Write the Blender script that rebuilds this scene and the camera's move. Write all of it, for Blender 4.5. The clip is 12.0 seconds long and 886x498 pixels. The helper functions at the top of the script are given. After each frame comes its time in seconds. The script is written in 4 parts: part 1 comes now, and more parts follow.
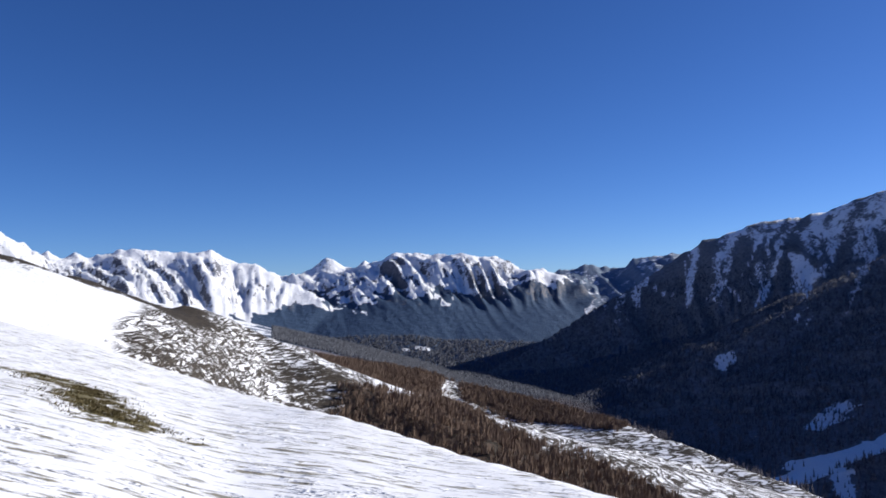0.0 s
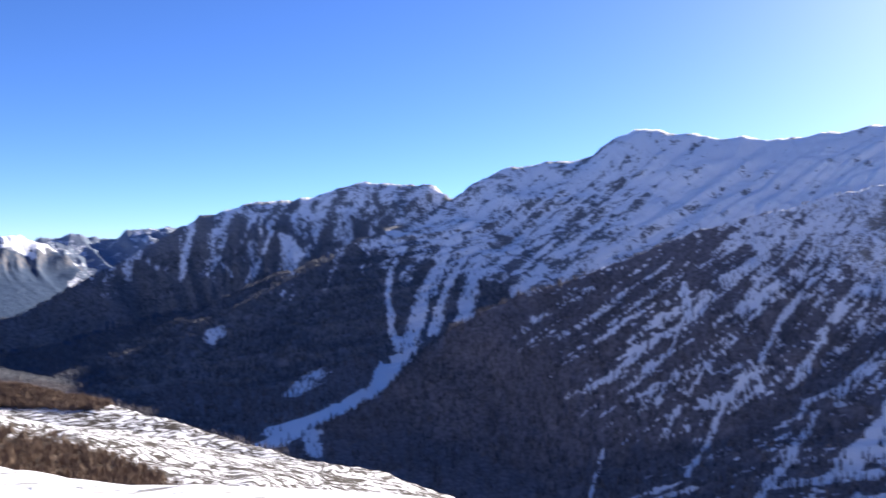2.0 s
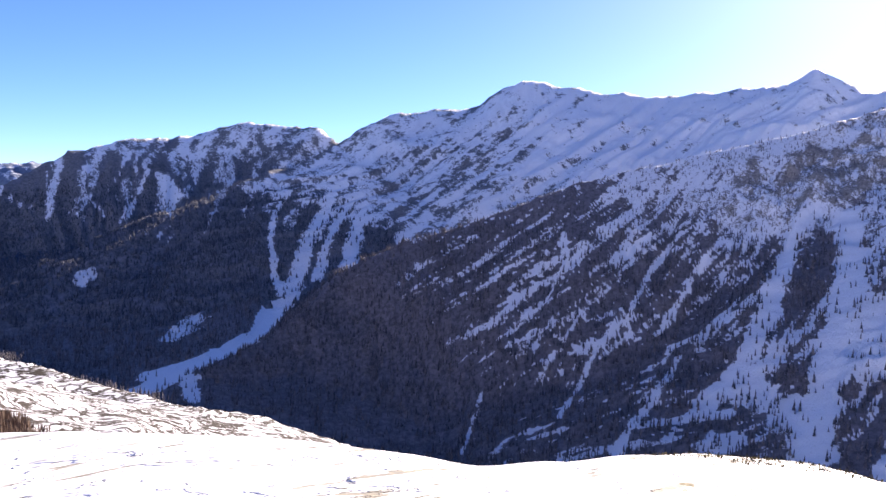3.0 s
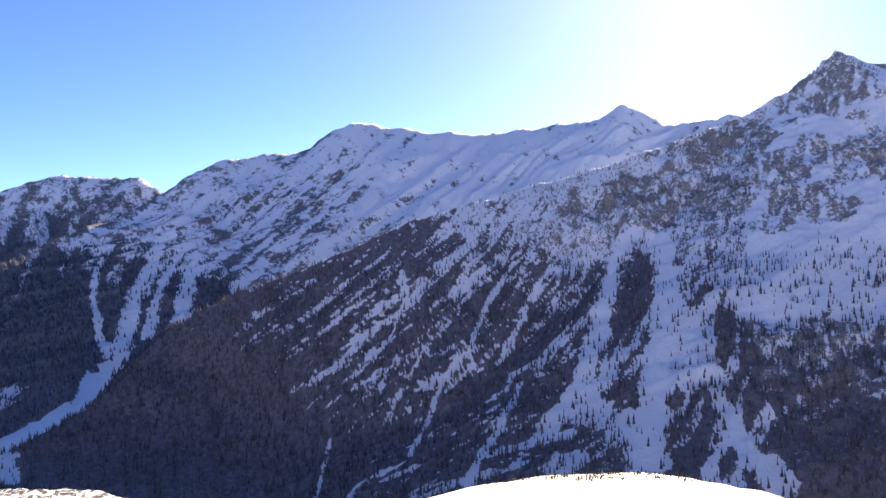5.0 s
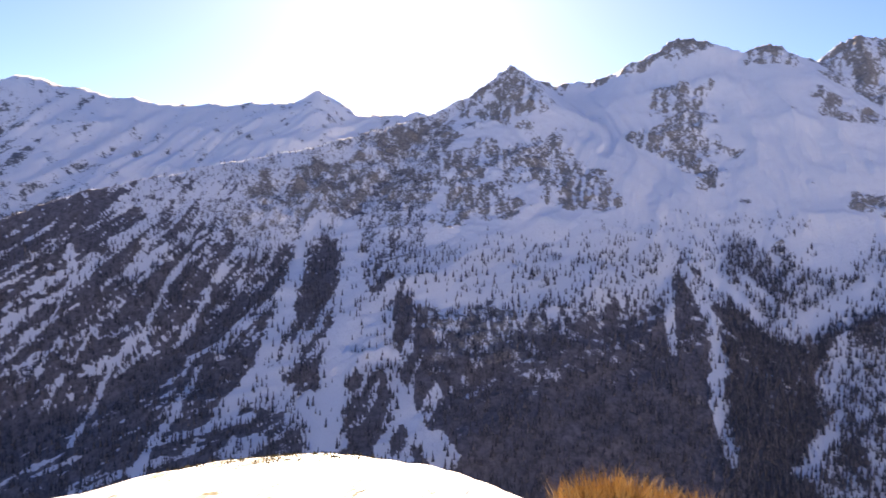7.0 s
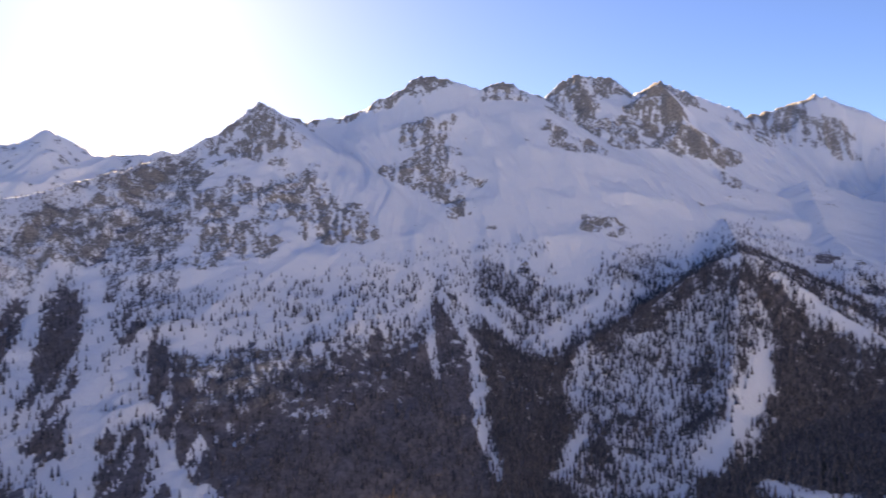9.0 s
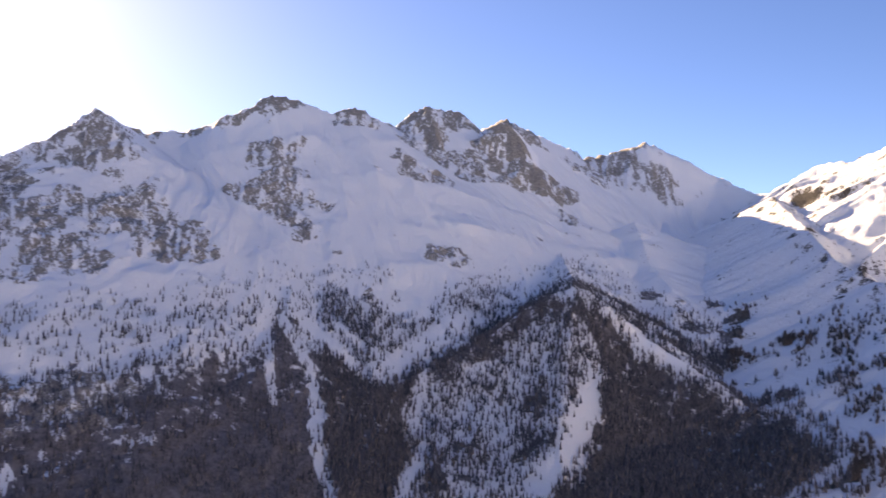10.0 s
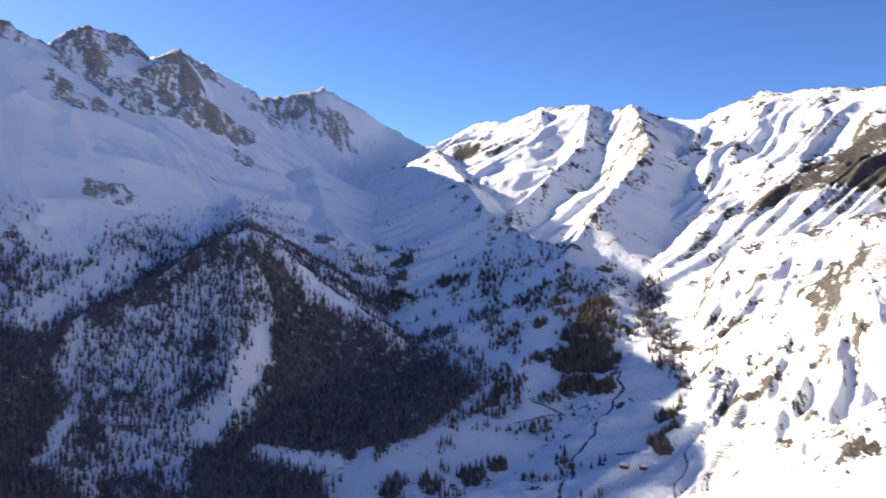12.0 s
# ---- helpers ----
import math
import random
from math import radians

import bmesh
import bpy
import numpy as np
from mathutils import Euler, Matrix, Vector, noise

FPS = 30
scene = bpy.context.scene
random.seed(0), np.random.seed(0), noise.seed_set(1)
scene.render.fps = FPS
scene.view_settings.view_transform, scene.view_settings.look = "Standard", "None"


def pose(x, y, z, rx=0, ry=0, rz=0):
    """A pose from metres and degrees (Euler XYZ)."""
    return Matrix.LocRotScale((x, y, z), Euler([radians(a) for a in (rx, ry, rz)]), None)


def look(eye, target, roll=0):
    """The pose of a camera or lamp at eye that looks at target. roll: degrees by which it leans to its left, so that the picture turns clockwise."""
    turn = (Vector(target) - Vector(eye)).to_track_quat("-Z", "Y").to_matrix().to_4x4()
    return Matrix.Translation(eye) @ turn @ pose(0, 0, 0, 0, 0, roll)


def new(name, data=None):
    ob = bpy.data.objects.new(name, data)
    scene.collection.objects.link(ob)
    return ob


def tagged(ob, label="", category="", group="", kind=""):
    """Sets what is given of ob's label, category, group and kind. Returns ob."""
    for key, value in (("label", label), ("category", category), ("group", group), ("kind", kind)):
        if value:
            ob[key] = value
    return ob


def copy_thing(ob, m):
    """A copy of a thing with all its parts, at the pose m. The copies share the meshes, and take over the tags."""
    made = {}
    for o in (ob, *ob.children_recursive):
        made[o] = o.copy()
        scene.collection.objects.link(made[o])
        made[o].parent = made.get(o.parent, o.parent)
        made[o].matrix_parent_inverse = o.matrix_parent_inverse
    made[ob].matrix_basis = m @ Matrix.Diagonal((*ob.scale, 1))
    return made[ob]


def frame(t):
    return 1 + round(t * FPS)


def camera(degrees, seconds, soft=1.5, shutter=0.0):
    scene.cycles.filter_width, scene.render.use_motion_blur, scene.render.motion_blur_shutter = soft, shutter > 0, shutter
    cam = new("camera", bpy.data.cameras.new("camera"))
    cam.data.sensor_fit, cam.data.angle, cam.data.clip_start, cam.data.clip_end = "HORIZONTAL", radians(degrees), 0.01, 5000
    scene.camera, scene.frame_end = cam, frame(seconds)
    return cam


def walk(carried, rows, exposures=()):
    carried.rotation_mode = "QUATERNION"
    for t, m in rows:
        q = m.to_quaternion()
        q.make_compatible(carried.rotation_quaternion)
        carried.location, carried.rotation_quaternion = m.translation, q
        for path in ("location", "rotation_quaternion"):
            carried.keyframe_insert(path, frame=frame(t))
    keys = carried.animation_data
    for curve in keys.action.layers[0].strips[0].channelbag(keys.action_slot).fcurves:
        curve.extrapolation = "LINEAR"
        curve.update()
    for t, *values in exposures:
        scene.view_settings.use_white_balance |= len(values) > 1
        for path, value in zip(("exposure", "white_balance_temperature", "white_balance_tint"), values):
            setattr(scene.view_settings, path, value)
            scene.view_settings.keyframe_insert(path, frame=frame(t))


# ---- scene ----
cam = camera(57.7, 12.0, soft=1.5, shutter=0.35)

# Eye held still at head height; seconds, tilt, lean, turn.
TURNS = [
    (0.0, 93.20, 1.00, 0.00),
    (0.5, 94.46, 1.16, -5.12),
    (1.0, 93.52, 0.34, -16.17),
    (1.5, 92.54, 0.25, -25.21),
    (2.0, 91.36, -0.83, -34.90),
    (2.5, 89.51, -1.50, -41.61),
    (3.0, 87.77, -2.27, -43.03),
    (3.5, 87.90, -2.43, -47.10),
    (3.7, 87.86, -2.73, -49.80),
    (5.3, 91.38, 1.19, -55.18),
    (5.5, 92.68, -1.78, -56.28),
    (6.0, 91.85, -3.16, -63.94),
    (6.5, 90.87, -3.03, -71.33),
    (6.7, 90.23, -2.47, -73.57),
    (8.3, 91.21, 1.68, -86.33),
    (8.5, 91.63, 2.03, -87.88),
    (9.0, 91.98, 2.30, -93.39),
    (9.5, 92.94, 1.02, -99.73),
    (10.0, 93.58, 0.35, -104.48),
    (10.5, 92.40, -0.30, -110.35),
    (11.0, 90.55, -1.06, -115.13),
    (11.5, 90.58, -1.19, -121.51),
    (12.0, 89.58, -0.65, -127.38),
]
EXPOSURES = [(0.0, 0.92, 6000, 12), (0.5, 1.1, 6100, 12), (1.0, 1.38, 6200, 12), (1.5, 1.6, 6300, 11), (2.0, 1.97, 6500, 15), (2.5, 2.2, 6400, 21), (3.0, 2.23, 6900, 22), (3.5, 2.3, 7600, 22),
             (5.5, 2.23, 7200, 16), (6.0, 2.37, 8500, 18), (6.5, 2.38, 8800, 19), (8.5, 2.26, 9500, 18), (9.5, 2.3, 10300, 18), (10.0, 2.35, 10600, 19), (10.5, 2.3, 9800, 17), (11.0, 2.12, 8300, 15),
             (11.5, 2.06, 8000, 13), (12.0, 1.95, 7300, 10)]
walk(cam, [(t, pose(0, 0, 0, rx, ry, rz)) for t, rx, ry, rz in TURNS], EXPOSURES)

# ---- sky and sun ----
SUN_AZ, SUN_EL = 73.2, 22.0
world = bpy.data.worlds.new("winter_sky")
scene.world = world
world.use_nodes = True
wn = world.node_tree
wn.nodes.clear()
sky = wn.nodes.new("ShaderNodeTexSky")
sky.sky_type = 'NISHITA'
sky.sun_disc = False
sky.sun_elevation = radians(SUN_EL)
sky.sun_rotation = radians(SUN_AZ)
sky.altitude = 2000
sky.air_density = 0.75
sky.dust_density = 0.75
sky.ozone_density = 5.5
bg = wn.nodes.new("ShaderNodeBackground")
bg.inputs["Strength"].default_value = 0.054
wo = wn.nodes.new("ShaderNodeOutputWorld")
deep_blue = wn.nodes.new("ShaderNodeHueSaturation")
deep_blue.inputs["Hue"].default_value = 0.509
deep_blue.inputs["Saturation"].default_value = 1.10
deep_blue.inputs["Value"].default_value = 1.05
wn.links.new(sky.outputs["Color"], deep_blue.inputs["Color"])
wn.links.new(deep_blue.outputs["Color"], bg.inputs["Color"])
wn.links.new(bg.outputs["Background"], wo.inputs["Surface"])

sun_data = bpy.data.lights.new("sun", 'SUN')
sun_data.energy = 3.7
sun_data.angle = radians(0.53)
sun_data.color = (1.0, 0.93, 0.82)
sun = new("sun", sun_data)
sa, se = radians(SUN_AZ), radians(SUN_EL)
SUN_DIR = Vector((math.sin(sa) * math.cos(se), math.cos(sa) * math.cos(se), math.sin(se)))
sun.matrix_world = look(SUN_DIR * 1000, (0, 0, 0))


# ---- materials ----
class Nodes:
    """Small help to wire a node tree."""

    def __init__(self, name):
        self.mat = bpy.data.materials.new(name)
        self.mat.use_nodes = True
        self.tree = self.mat.node_tree
        self.tree.nodes.clear()
        self.coord = self.make("ShaderNodeTexCoord").outputs["Object"]

    def make(self, kind, **settings):
        node = self.tree.nodes.new(kind)
        for key, value in settings.items():
            node.inputs[key].default_value = value
        return node

    def put(self, socket, value):
        if isinstance(value, bpy.types.NodeSocket):
            self.tree.links.new(value, socket)
        elif isinstance(value, tuple) and len(value) == 3 and socket.type == 'RGBA':
            socket.default_value = (*value, 1)
        else:
            socket.default_value = value

    def math(self, op, a, b=0.0, clamp=False):
        node = self.make("ShaderNodeMath")
        node.operation, node.use_clamp = op, clamp
        self.put(node.inputs[0], a)
        self.put(node.inputs[1], b)
        return node.outputs[0]

    def noise(self, scale, detail=4.0, rough=0.6, stretch=None, distort=0.0):
        where = self.coord
        if stretch:
            mapping = self.make("ShaderNodeMapping")
            mapping.inputs["Scale"].default_value = stretch
            mapping.inputs["Rotation"].default_value = (0, 0, radians(25))
            self.put(mapping.inputs["Vector"], where)
            where = mapping.outputs[0]
        node = self.make("ShaderNodeTexNoise", Scale=scale, Detail=detail, Roughness=rough, Distortion=distort)
        self.put(node.inputs["Vector"], where)
        return node.outputs["Fac"]

    def ramp(self, value, low, high):
        node = self.make("ShaderNodeMapRange")
        node.interpolation_type = 'SMOOTHSTEP'
        self.put(node.inputs["Value"], value)
        node.inputs["From Min"].default_value, node.inputs["From Max"].default_value = low, high
        return node.outputs[0]

    def mix(self, factor, a, b):
        node = self.tree.nodes.new("ShaderNodeMix")
        node.data_type = 'RGBA'
        self.put(node.inputs[0], factor)
        self.put(node.inputs[6], a)
        self.put(node.inputs[7], b)
        return node.outputs[2]

    def bump(self, height, strength, distance):
        node = self.make("ShaderNodeBump", Strength=strength, Distance=distance)
        self.put(node.inputs["Height"], height)
        return node.outputs[0]

    def finish(self, color, rough, normal=None, specular=0.3):
        bsdf = self.make("ShaderNodeBsdfPrincipled")
        self.put(bsdf.inputs["Base Color"], color)
        self.put(bsdf.inputs["Roughness"], rough)
        bsdf.inputs["Specular IOR Level"].default_value = specular
        if normal is not None:
            self.put(bsdf.inputs["Normal"], normal)
        out = self.make("ShaderNodeOutputMaterial")
        self.tree.links.new(bsdf.outputs[0], out.inputs[0])
        return self.mat


def cover_material(name, grain, rock_a, rock_b, wood_a, wood_b, relief, terraced=False):
    """Snow, bare rock and woodland floor (brown, haze-blue on the far ridges), mixed by the cover that each vertex
    carries. grain: metres of the ragged edges.
    """
    n = Nodes(name)
    cover = n.make("ShaderNodeAttribute")
    cover.attribute_name = "cover"
    split = n.make("ShaderNodeSeparateColor")
    n.put(split.inputs[0], cover.outputs["Color"])
    rock, wood = split.outputs[1], split.outputs[2]
    ragged = n.noise(1 / grain, 6.0, 0.7, (1.0, 1.0, 0.5))
    fine = n.noise(3.2 / grain, 3.0, 0.6, (0.8, 0.8, 1.5))
    edge = n.math('ADD', n.math('MULTIPLY', ragged, 0.62), n.math('MULTIPLY', fine, 0.38))
    bare = n.math('ADD', rock, n.math('MULTIPLY', n.math('SUBTRACT', edge, 0.5), 2.2))
    bare = n.ramp(bare, 0.42, 0.58)
    if terraced:
        # trodden terraces: winding brown ledges between strips of snow
        wind = n.math('ABSOLUTE', n.math('SUBTRACT', n.noise(0.17, 5.0, 0.65, (0.4, 0.5, 4.0), 0.8), 0.5))
        ledge = n.math('SUBTRACT', 1.0, n.ramp(wind, 0.032, 0.066))
        wide = n.ramp(n.noise(0.05, 4.0, 0.65), 0.46, 0.56)
        ledge = n.math('MAXIMUM', ledge, n.math('MULTIPLY', n.ramp(n.noise(0.22, 6.0, 0.75, (0.4, 0.45, 3.5), 0.5), 0.47, 0.55), wide))
        bare = n.math('MAXIMUM', bare, n.math('MULTIPLY', ledge, n.ramp(split.outputs[0], 0.3, 0.7)))
    woody = n.math('ADD', wood, n.math('MULTIPLY', n.math('SUBTRACT', edge, 0.5), 2.0))
    woody = n.ramp(woody, 0.40, 0.62)
    broad = n.noise(0.12 / grain, 4.0, 0.6)
    snow = n.mix(broad, (0.80, 0.82, 0.86), (0.90, 0.90, 0.90))
    stone = n.mix(n.ramp(n.noise(1.7 / grain, 5.0, 0.7), 0.3, 0.7), rock_a, rock_b)
    floor = n.mix(n.ramp(n.noise(0.9 / grain, 5.0, 0.7), 0.3, 0.7), wood_a, wood_b)
    color = n.mix(bare, n.mix(woody, snow, floor), stone)
    height = n.math('ADD', n.math('MULTIPLY', ragged, 1.0), n.math('MULTIPLY', fine, 0.35))
    return n.finish(color, n.math('ADD', 0.6, n.math('MULTIPLY', bare, 0.3)), n.bump(height, 0.55, relief), 0.2)


MOUNTAIN = cover_material("mountain_cover", 9.0, (0.16, 0.146, 0.134), (0.39, 0.355, 0.32), (0.10, 0.092, 0.098), (0.23, 0.212, 0.222), 5.0)
# Back ridges: blue of haze and shade put into rock and wood colours.
HAZED_BACK = cover_material("hazed_back_cover", 14.0, (0.10, 0.104, 0.112), (0.23, 0.235, 0.245), (0.09, 0.10, 0.12), (0.22, 0.23, 0.26), 8.0)
# Forest and rock tinted blue to stand in for distance haze.
HAZED_FAR = cover_material("hazed_far_cover", 26.0, (0.085, 0.09, 0.105), (0.19, 0.19, 0.21), (0.030, 0.054, 0.098), (0.048, 0.080, 0.138), 12.0)
# Horizon chain: haze mixed straight into all its rock and wood tones.
HAZED_DISTANT = cover_material("hazed_distant_cover", 40.0, (0.13, 0.17, 0.23), (0.20, 0.25, 0.32), (0.10, 0.14, 0.20), (0.16, 0.21, 0.28), 12.0)
# Rock tones darkened to carry the shade of the long rocky face.
SUNNY = cover_material("sunny_mountain_cover", 9.0, (0.042, 0.038, 0.035), (0.12, 0.105, 0.093), (0.11, 0.09, 0.078), (0.23, 0.19, 0.165), 9.0, terraced=True)
HEATH = cover_material("heath_cover", 3.0, (0.020, 0.017, 0.013), (0.062, 0.050, 0.037), (0.06, 0.042, 0.030), (0.115, 0.08, 0.055), 1.0, terraced=True)


def near_snow_material():
    n = Nodes("wind_packed_snow")
    cover = n.make("ShaderNodeAttribute")
    cover.attribute_name = "cover"
    split = n.make("ShaderNodeSeparateColor")
    n.put(split.inputs[0], cover.outputs["Color"])
    long = n.noise(1.6, 5.0, 0.6, (0.7, 2.0, 1.0), 0.6)
    small = n.noise(6.0, 4.0, 0.65, (0.6, 2.2, 1.0), 0.5)
    dirt = n.noise(2.2, 5.0, 0.7)
    bare = n.math('ADD', split.outputs[1], n.math('MULTIPLY', n.math('SUBTRACT', dirt, 0.5), 2.4))
    bare = n.ramp(bare, 0.45, 0.60)
    scrap = n.math('MULTIPLY', n.ramp(n.noise(2.6, 4.0, 0.6, (0.5, 1.9, 1.0), 0.4), 0.555, 0.605), n.ramp(n.noise(0.6, 3.0, 0.6), 0.34, 0.50))
    bare = n.math('MAXIMUM', bare, n.math('MULTIPLY', scrap, 0.85))
    grass = n.mix(n.ramp(n.noise(14.0, 4.0, 0.7), 0.35, 0.65), (0.055, 0.050, 0.018), (0.17, 0.14, 0.06))
    snow = n.mix(long, (0.82, 0.83, 0.86), (0.90, 0.90, 0.89))
    color = n.mix(bare, snow, grass)
    broken = n.ramp(n.noise(0.35, 4.0, 0.6), 0.40, 0.60)
    plate = n.math('MULTIPLY', n.ramp(n.noise(0.8, 5.0, 0.62, (0.8, 1.7, 1.0), 0.5), 0.52, 0.60), broken)
    fleck = n.ramp(n.noise(2.2, 4.0, 0.6, (0.75, 1.9, 1.0), 0.4), 0.57, 0.64)
    height = n.math('ADD', n.math('MULTIPLY', long, 0.10), n.math('ADD', n.math('MULTIPLY', plate, 0.22), n.math('MULTIPLY', fleck, 0.16)))
    height = n.math('ADD', height, n.math('MULTIPLY', small, 0.05))
    return n.finish(color, n.math('ADD', 0.55, n.math('MULTIPLY', bare, 0.35)), n.bump(height, 1.0, 0.26), 0.3)


NEAR = near_snow_material()


# ---- the lie of the land ----
RNG = np.random.default_rng(7)
TABLE = RNG.random((256, 256)).astype(np.float32)


def vnoise(x, y):
    """Smooth value noise, 0 to 1, one lump to the unit."""
    xf, yf = np.floor(x), np.floor(y)
    i, j = xf.astype(np.int64) & 255, yf.astype(np.int64) & 255
    u, v = (x - xf).astype(np.float32), (y - yf).astype(np.float32)
    u, v = u * u * (3 - 2 * u), v * v * (3 - 2 * v)
    i1, j1 = (i + 1) & 255, (j + 1) & 255
    a = TABLE[i, j] * (1 - u) + TABLE[i1, j] * u
    b = TABLE[i, j1] * (1 - u) + TABLE[i1, j1] * u
    return a * (1 - v) + b * v


def fbm(x, y, octaves=4, gain=0.5):
    total, amp, norm = 0.0, 1.0, 0.0
    for o in range(octaves):
        total = total + amp * vnoise(x * 2 ** o + 17.3 * o, y * 2 ** o + 9.1 * o)
        norm += amp
        amp *= gain
    return total / norm


def ridged(x, y, octaves=4, gain=0.5):
    total, amp, norm = 0.0, 1.0, 0.0
    for o in range(octaves):
        total = total + amp * (1 - np.abs(2 * vnoise(x * 2 ** o + 31.7 * o, y * 2 ** o + 5.3 * o) - 1))
        norm += amp
        amp *= gain
    return total / norm


def step(x, low, high):
    t = np.clip((x - low) / (high - low), 0, 1)
    return t * t * (3 - 2 * t)


def polar(az, far, el):
    """A place from its bearing, its distance on the map and its height as an angle, seen from the viewpoint."""
    a = math.radians(az)
    return far * math.sin(a), far * math.cos(a), far * math.tan(math.radians(el))


# Ridge lines: region, fall on the outer and the inner side, run-out, gully depth, and the crest as bearing, distance, angle.
RIDGES = []


def ridge(name, fall_out, fall_in, run_out, deep, *crest):
    RIDGES.append((name, fall_out, fall_in, run_out, deep, crest))


ridge("mountain_main", 0.9, 0.78, 1500, 1.0,
      (78.5, 2200, 10.57), (80.9, 2250, 12.58), (83.7, 2450, 11.13), (87.1, 2439, 11.53), (89.5, 2418, 12.59), (92.4, 2464, 13.95),
      (94.3, 2464, 13.88), (96.6, 2464, 13.07), (98.3, 2469, 13.4), (101.1, 2657, 12.25), (102.2, 2689, 13.1), (103.5, 2724, 13.55),
      (105.6, 2834, 13.13), (107.1, 2919, 12.0), (109.1, 2929, 12.63), (110.7, 3016, 11.81), (113.8, 3141, 10.42), (114.4, 3166, 9.77),
      (116.4, 3245, 10.08), (118.8, 3304, 10.74), (121.3, 3304, 9.52), (123.7, 3280, 8.1), (126.6, 3091, 6.51))
ridge("mountain_sunny", 0.8, 0.62, 1300, 0.75,
      (126.6, 3091, 6.51), (129.9, 3006, 8.62), (131.9, 2928, 8.63), (134.3, 2840, 9.59), (137.6, 2700, 9.71), (139.0, 2680, 9.16),
      (140.5, 2650, 9.67), (142.8, 2600, 8.67), (145.0, 2550, 8.63), (147.2, 2500, 9.43), (148.9, 2450, 10.13), (152.0, 2380, 10.13),
      (156.0, 2300, 10.03), (162.0, 2150, 10.23), (172.0, 1800, 9.83), (185.0, 1300, 8.83), (210.0, 900, 8.83), (250.0, 700, 9.83))
ridge("mountain_sunny", 0.62, 0.62, 900, 0.7,
      (162.0, 2150, 10.43), (158.0, 1980, 9.23), (156.0, 1930, 7.83), (152.3, 1850, 5.03), (147.6, 1750, 1.33), (144.6, 1650, -2.17))
ridge("mountain_sunny", 0.6, 0.6, 700, 1.0,
      (166.0, 1600, 8.83), (160.0, 1500, 4.83), (156.0, 1450, 2.43), (152.4, 1450, 1.33), (147.3, 1480, 0.23), (144.5, 1480, -3.17))
ridge("mountain_sunny", 0.6, 0.6, 700, 1.0,
      (170.0, 1150, 8.83), (162.0, 1130, 4.33), (156.2, 1120, 0.63), (150.8, 1130, -3.07), (147.5, 1140, -5.37), (144.5, 1140, -8.17))
ridge("mountain_sunny", 0.6, 0.6, 700, 0.5,
      (182.0, 780, 4.83), (170.0, 800, -2.17), (156.3, 800, -9.17), (150.5, 840, -13.17), (147.4, 860, -15.67))
ridge("mountain_main", 0.62, 0.62, 900, 0.6,
      (112.5, 2150, 3.85), (113.5, 1800, 1.66), (113.8, 1560, 0.77), (113.3, 1420, -3.54), (112.5, 1250, -9.35), (113.0, 1090, -16.34))
ridge("mountain_main", 0.55, 0.55, 900, 0.7,
      (84.0, 2400, 10.18), (85.0, 2100, 4.88), (86.5, 1850, 0.98), (88.0, 1650, -2.12), (89.0, 1350, -8.61), (90.0, 1050, -17.11))
ridge("mountain_main", 0.75, 0.75, 500, 0.8,
      (92.4, 2640, 13.8), (92.6, 2480, 11.0), (93.6, 2330, 6.82), (94.5, 2200, 3.64))
ridge("mountain_main", 0.75, 0.75, 500, 0.8,
      (103.6, 2650, 13.4), (104.2, 2540, 11.31), (104.8, 2440, 8.72))
ridge("mountain_main", 0.7, 0.7, 500, 0.8,
      (109.1, 2660, 12.58), (110.6, 2560, 10.01), (112.6, 2420, 6.45))
ridge("mountain_main", 0.5, 0.5, 500, 0.5,
      (95.5, 2150, 3.45), (97.6, 1950, 2.09), (99.5, 1800, -1.0), (100.4, 1650, -4.5))
ridge("mountain_main", 0.4, 0.4, 500, 0.5,
      (118.0, 2450, 5.29), (119.0, 2150, 2.09), (121.0, 1950, -0.08), (124.0, 1780, -3.25))
ridge("mountain_sunny", 0.45, 0.45, 600, 0.8,
      (134.3, 2740, 9.39), (134.8, 2350, 4.69), (136.5, 2000, 0.4), (139.5, 1700, -2.78), (141.0, 1500, -6.78))
ridge("mountain_sunny", 0.5, 0.5, 600, 0.8,
      (140.5, 2650, 9.52), (140.6, 2300, 5.32), (141.6, 2000, 1.82), (142.4, 1800, -1.38))
ridge("mountain_sunny", 0.55, 0.55, 500, 0.2,
      (126.9, 2700, 6.64), (128.8, 2260, 4.55), (130.4, 2030, 2.4), (132.8, 1880, 1.0), (136.0, 1660, -0.6), (139.4, 1467, -2.6))
ridge("mountain_sunny", 0.6, 1.0, 500, 0.25,
      (140.5, 2640, 9.5), (140.9, 2420, 9.0), (141.8, 2120, 6.7), (139.7, 1880, 4.4), (138.0, 1750, 2.4), (136.4, 1670, 0.2))
ridge("mountain_sunny", 0.6, 0.85, 500, 0.35,
      (137.6, 2680, 9.65), (137.2, 2360, 7.1), (135.4, 2250, 5.4), (133.4, 2110, 3.4), (131.6, 2009, 1.8))
ridge("mountain_main", 0.5, 0.72, 900, 0.5,
      (99.5, 1380, -7.2), (101.5, 1420, -5.8), (104.3, 1460, -4.5), (107.5, 1500, -2.75), (110.3, 1540, -0.8), (112.6, 1560, 0.5),
      (114.2, 1560, 0.75), (116.0, 1545, -0.3), (118.1, 1520, -2.4), (120.6, 1480, -4.1), (122.9, 1440, -5.55), (124.8, 1400, -7.1),
      (128.2, 1330, -9.35))
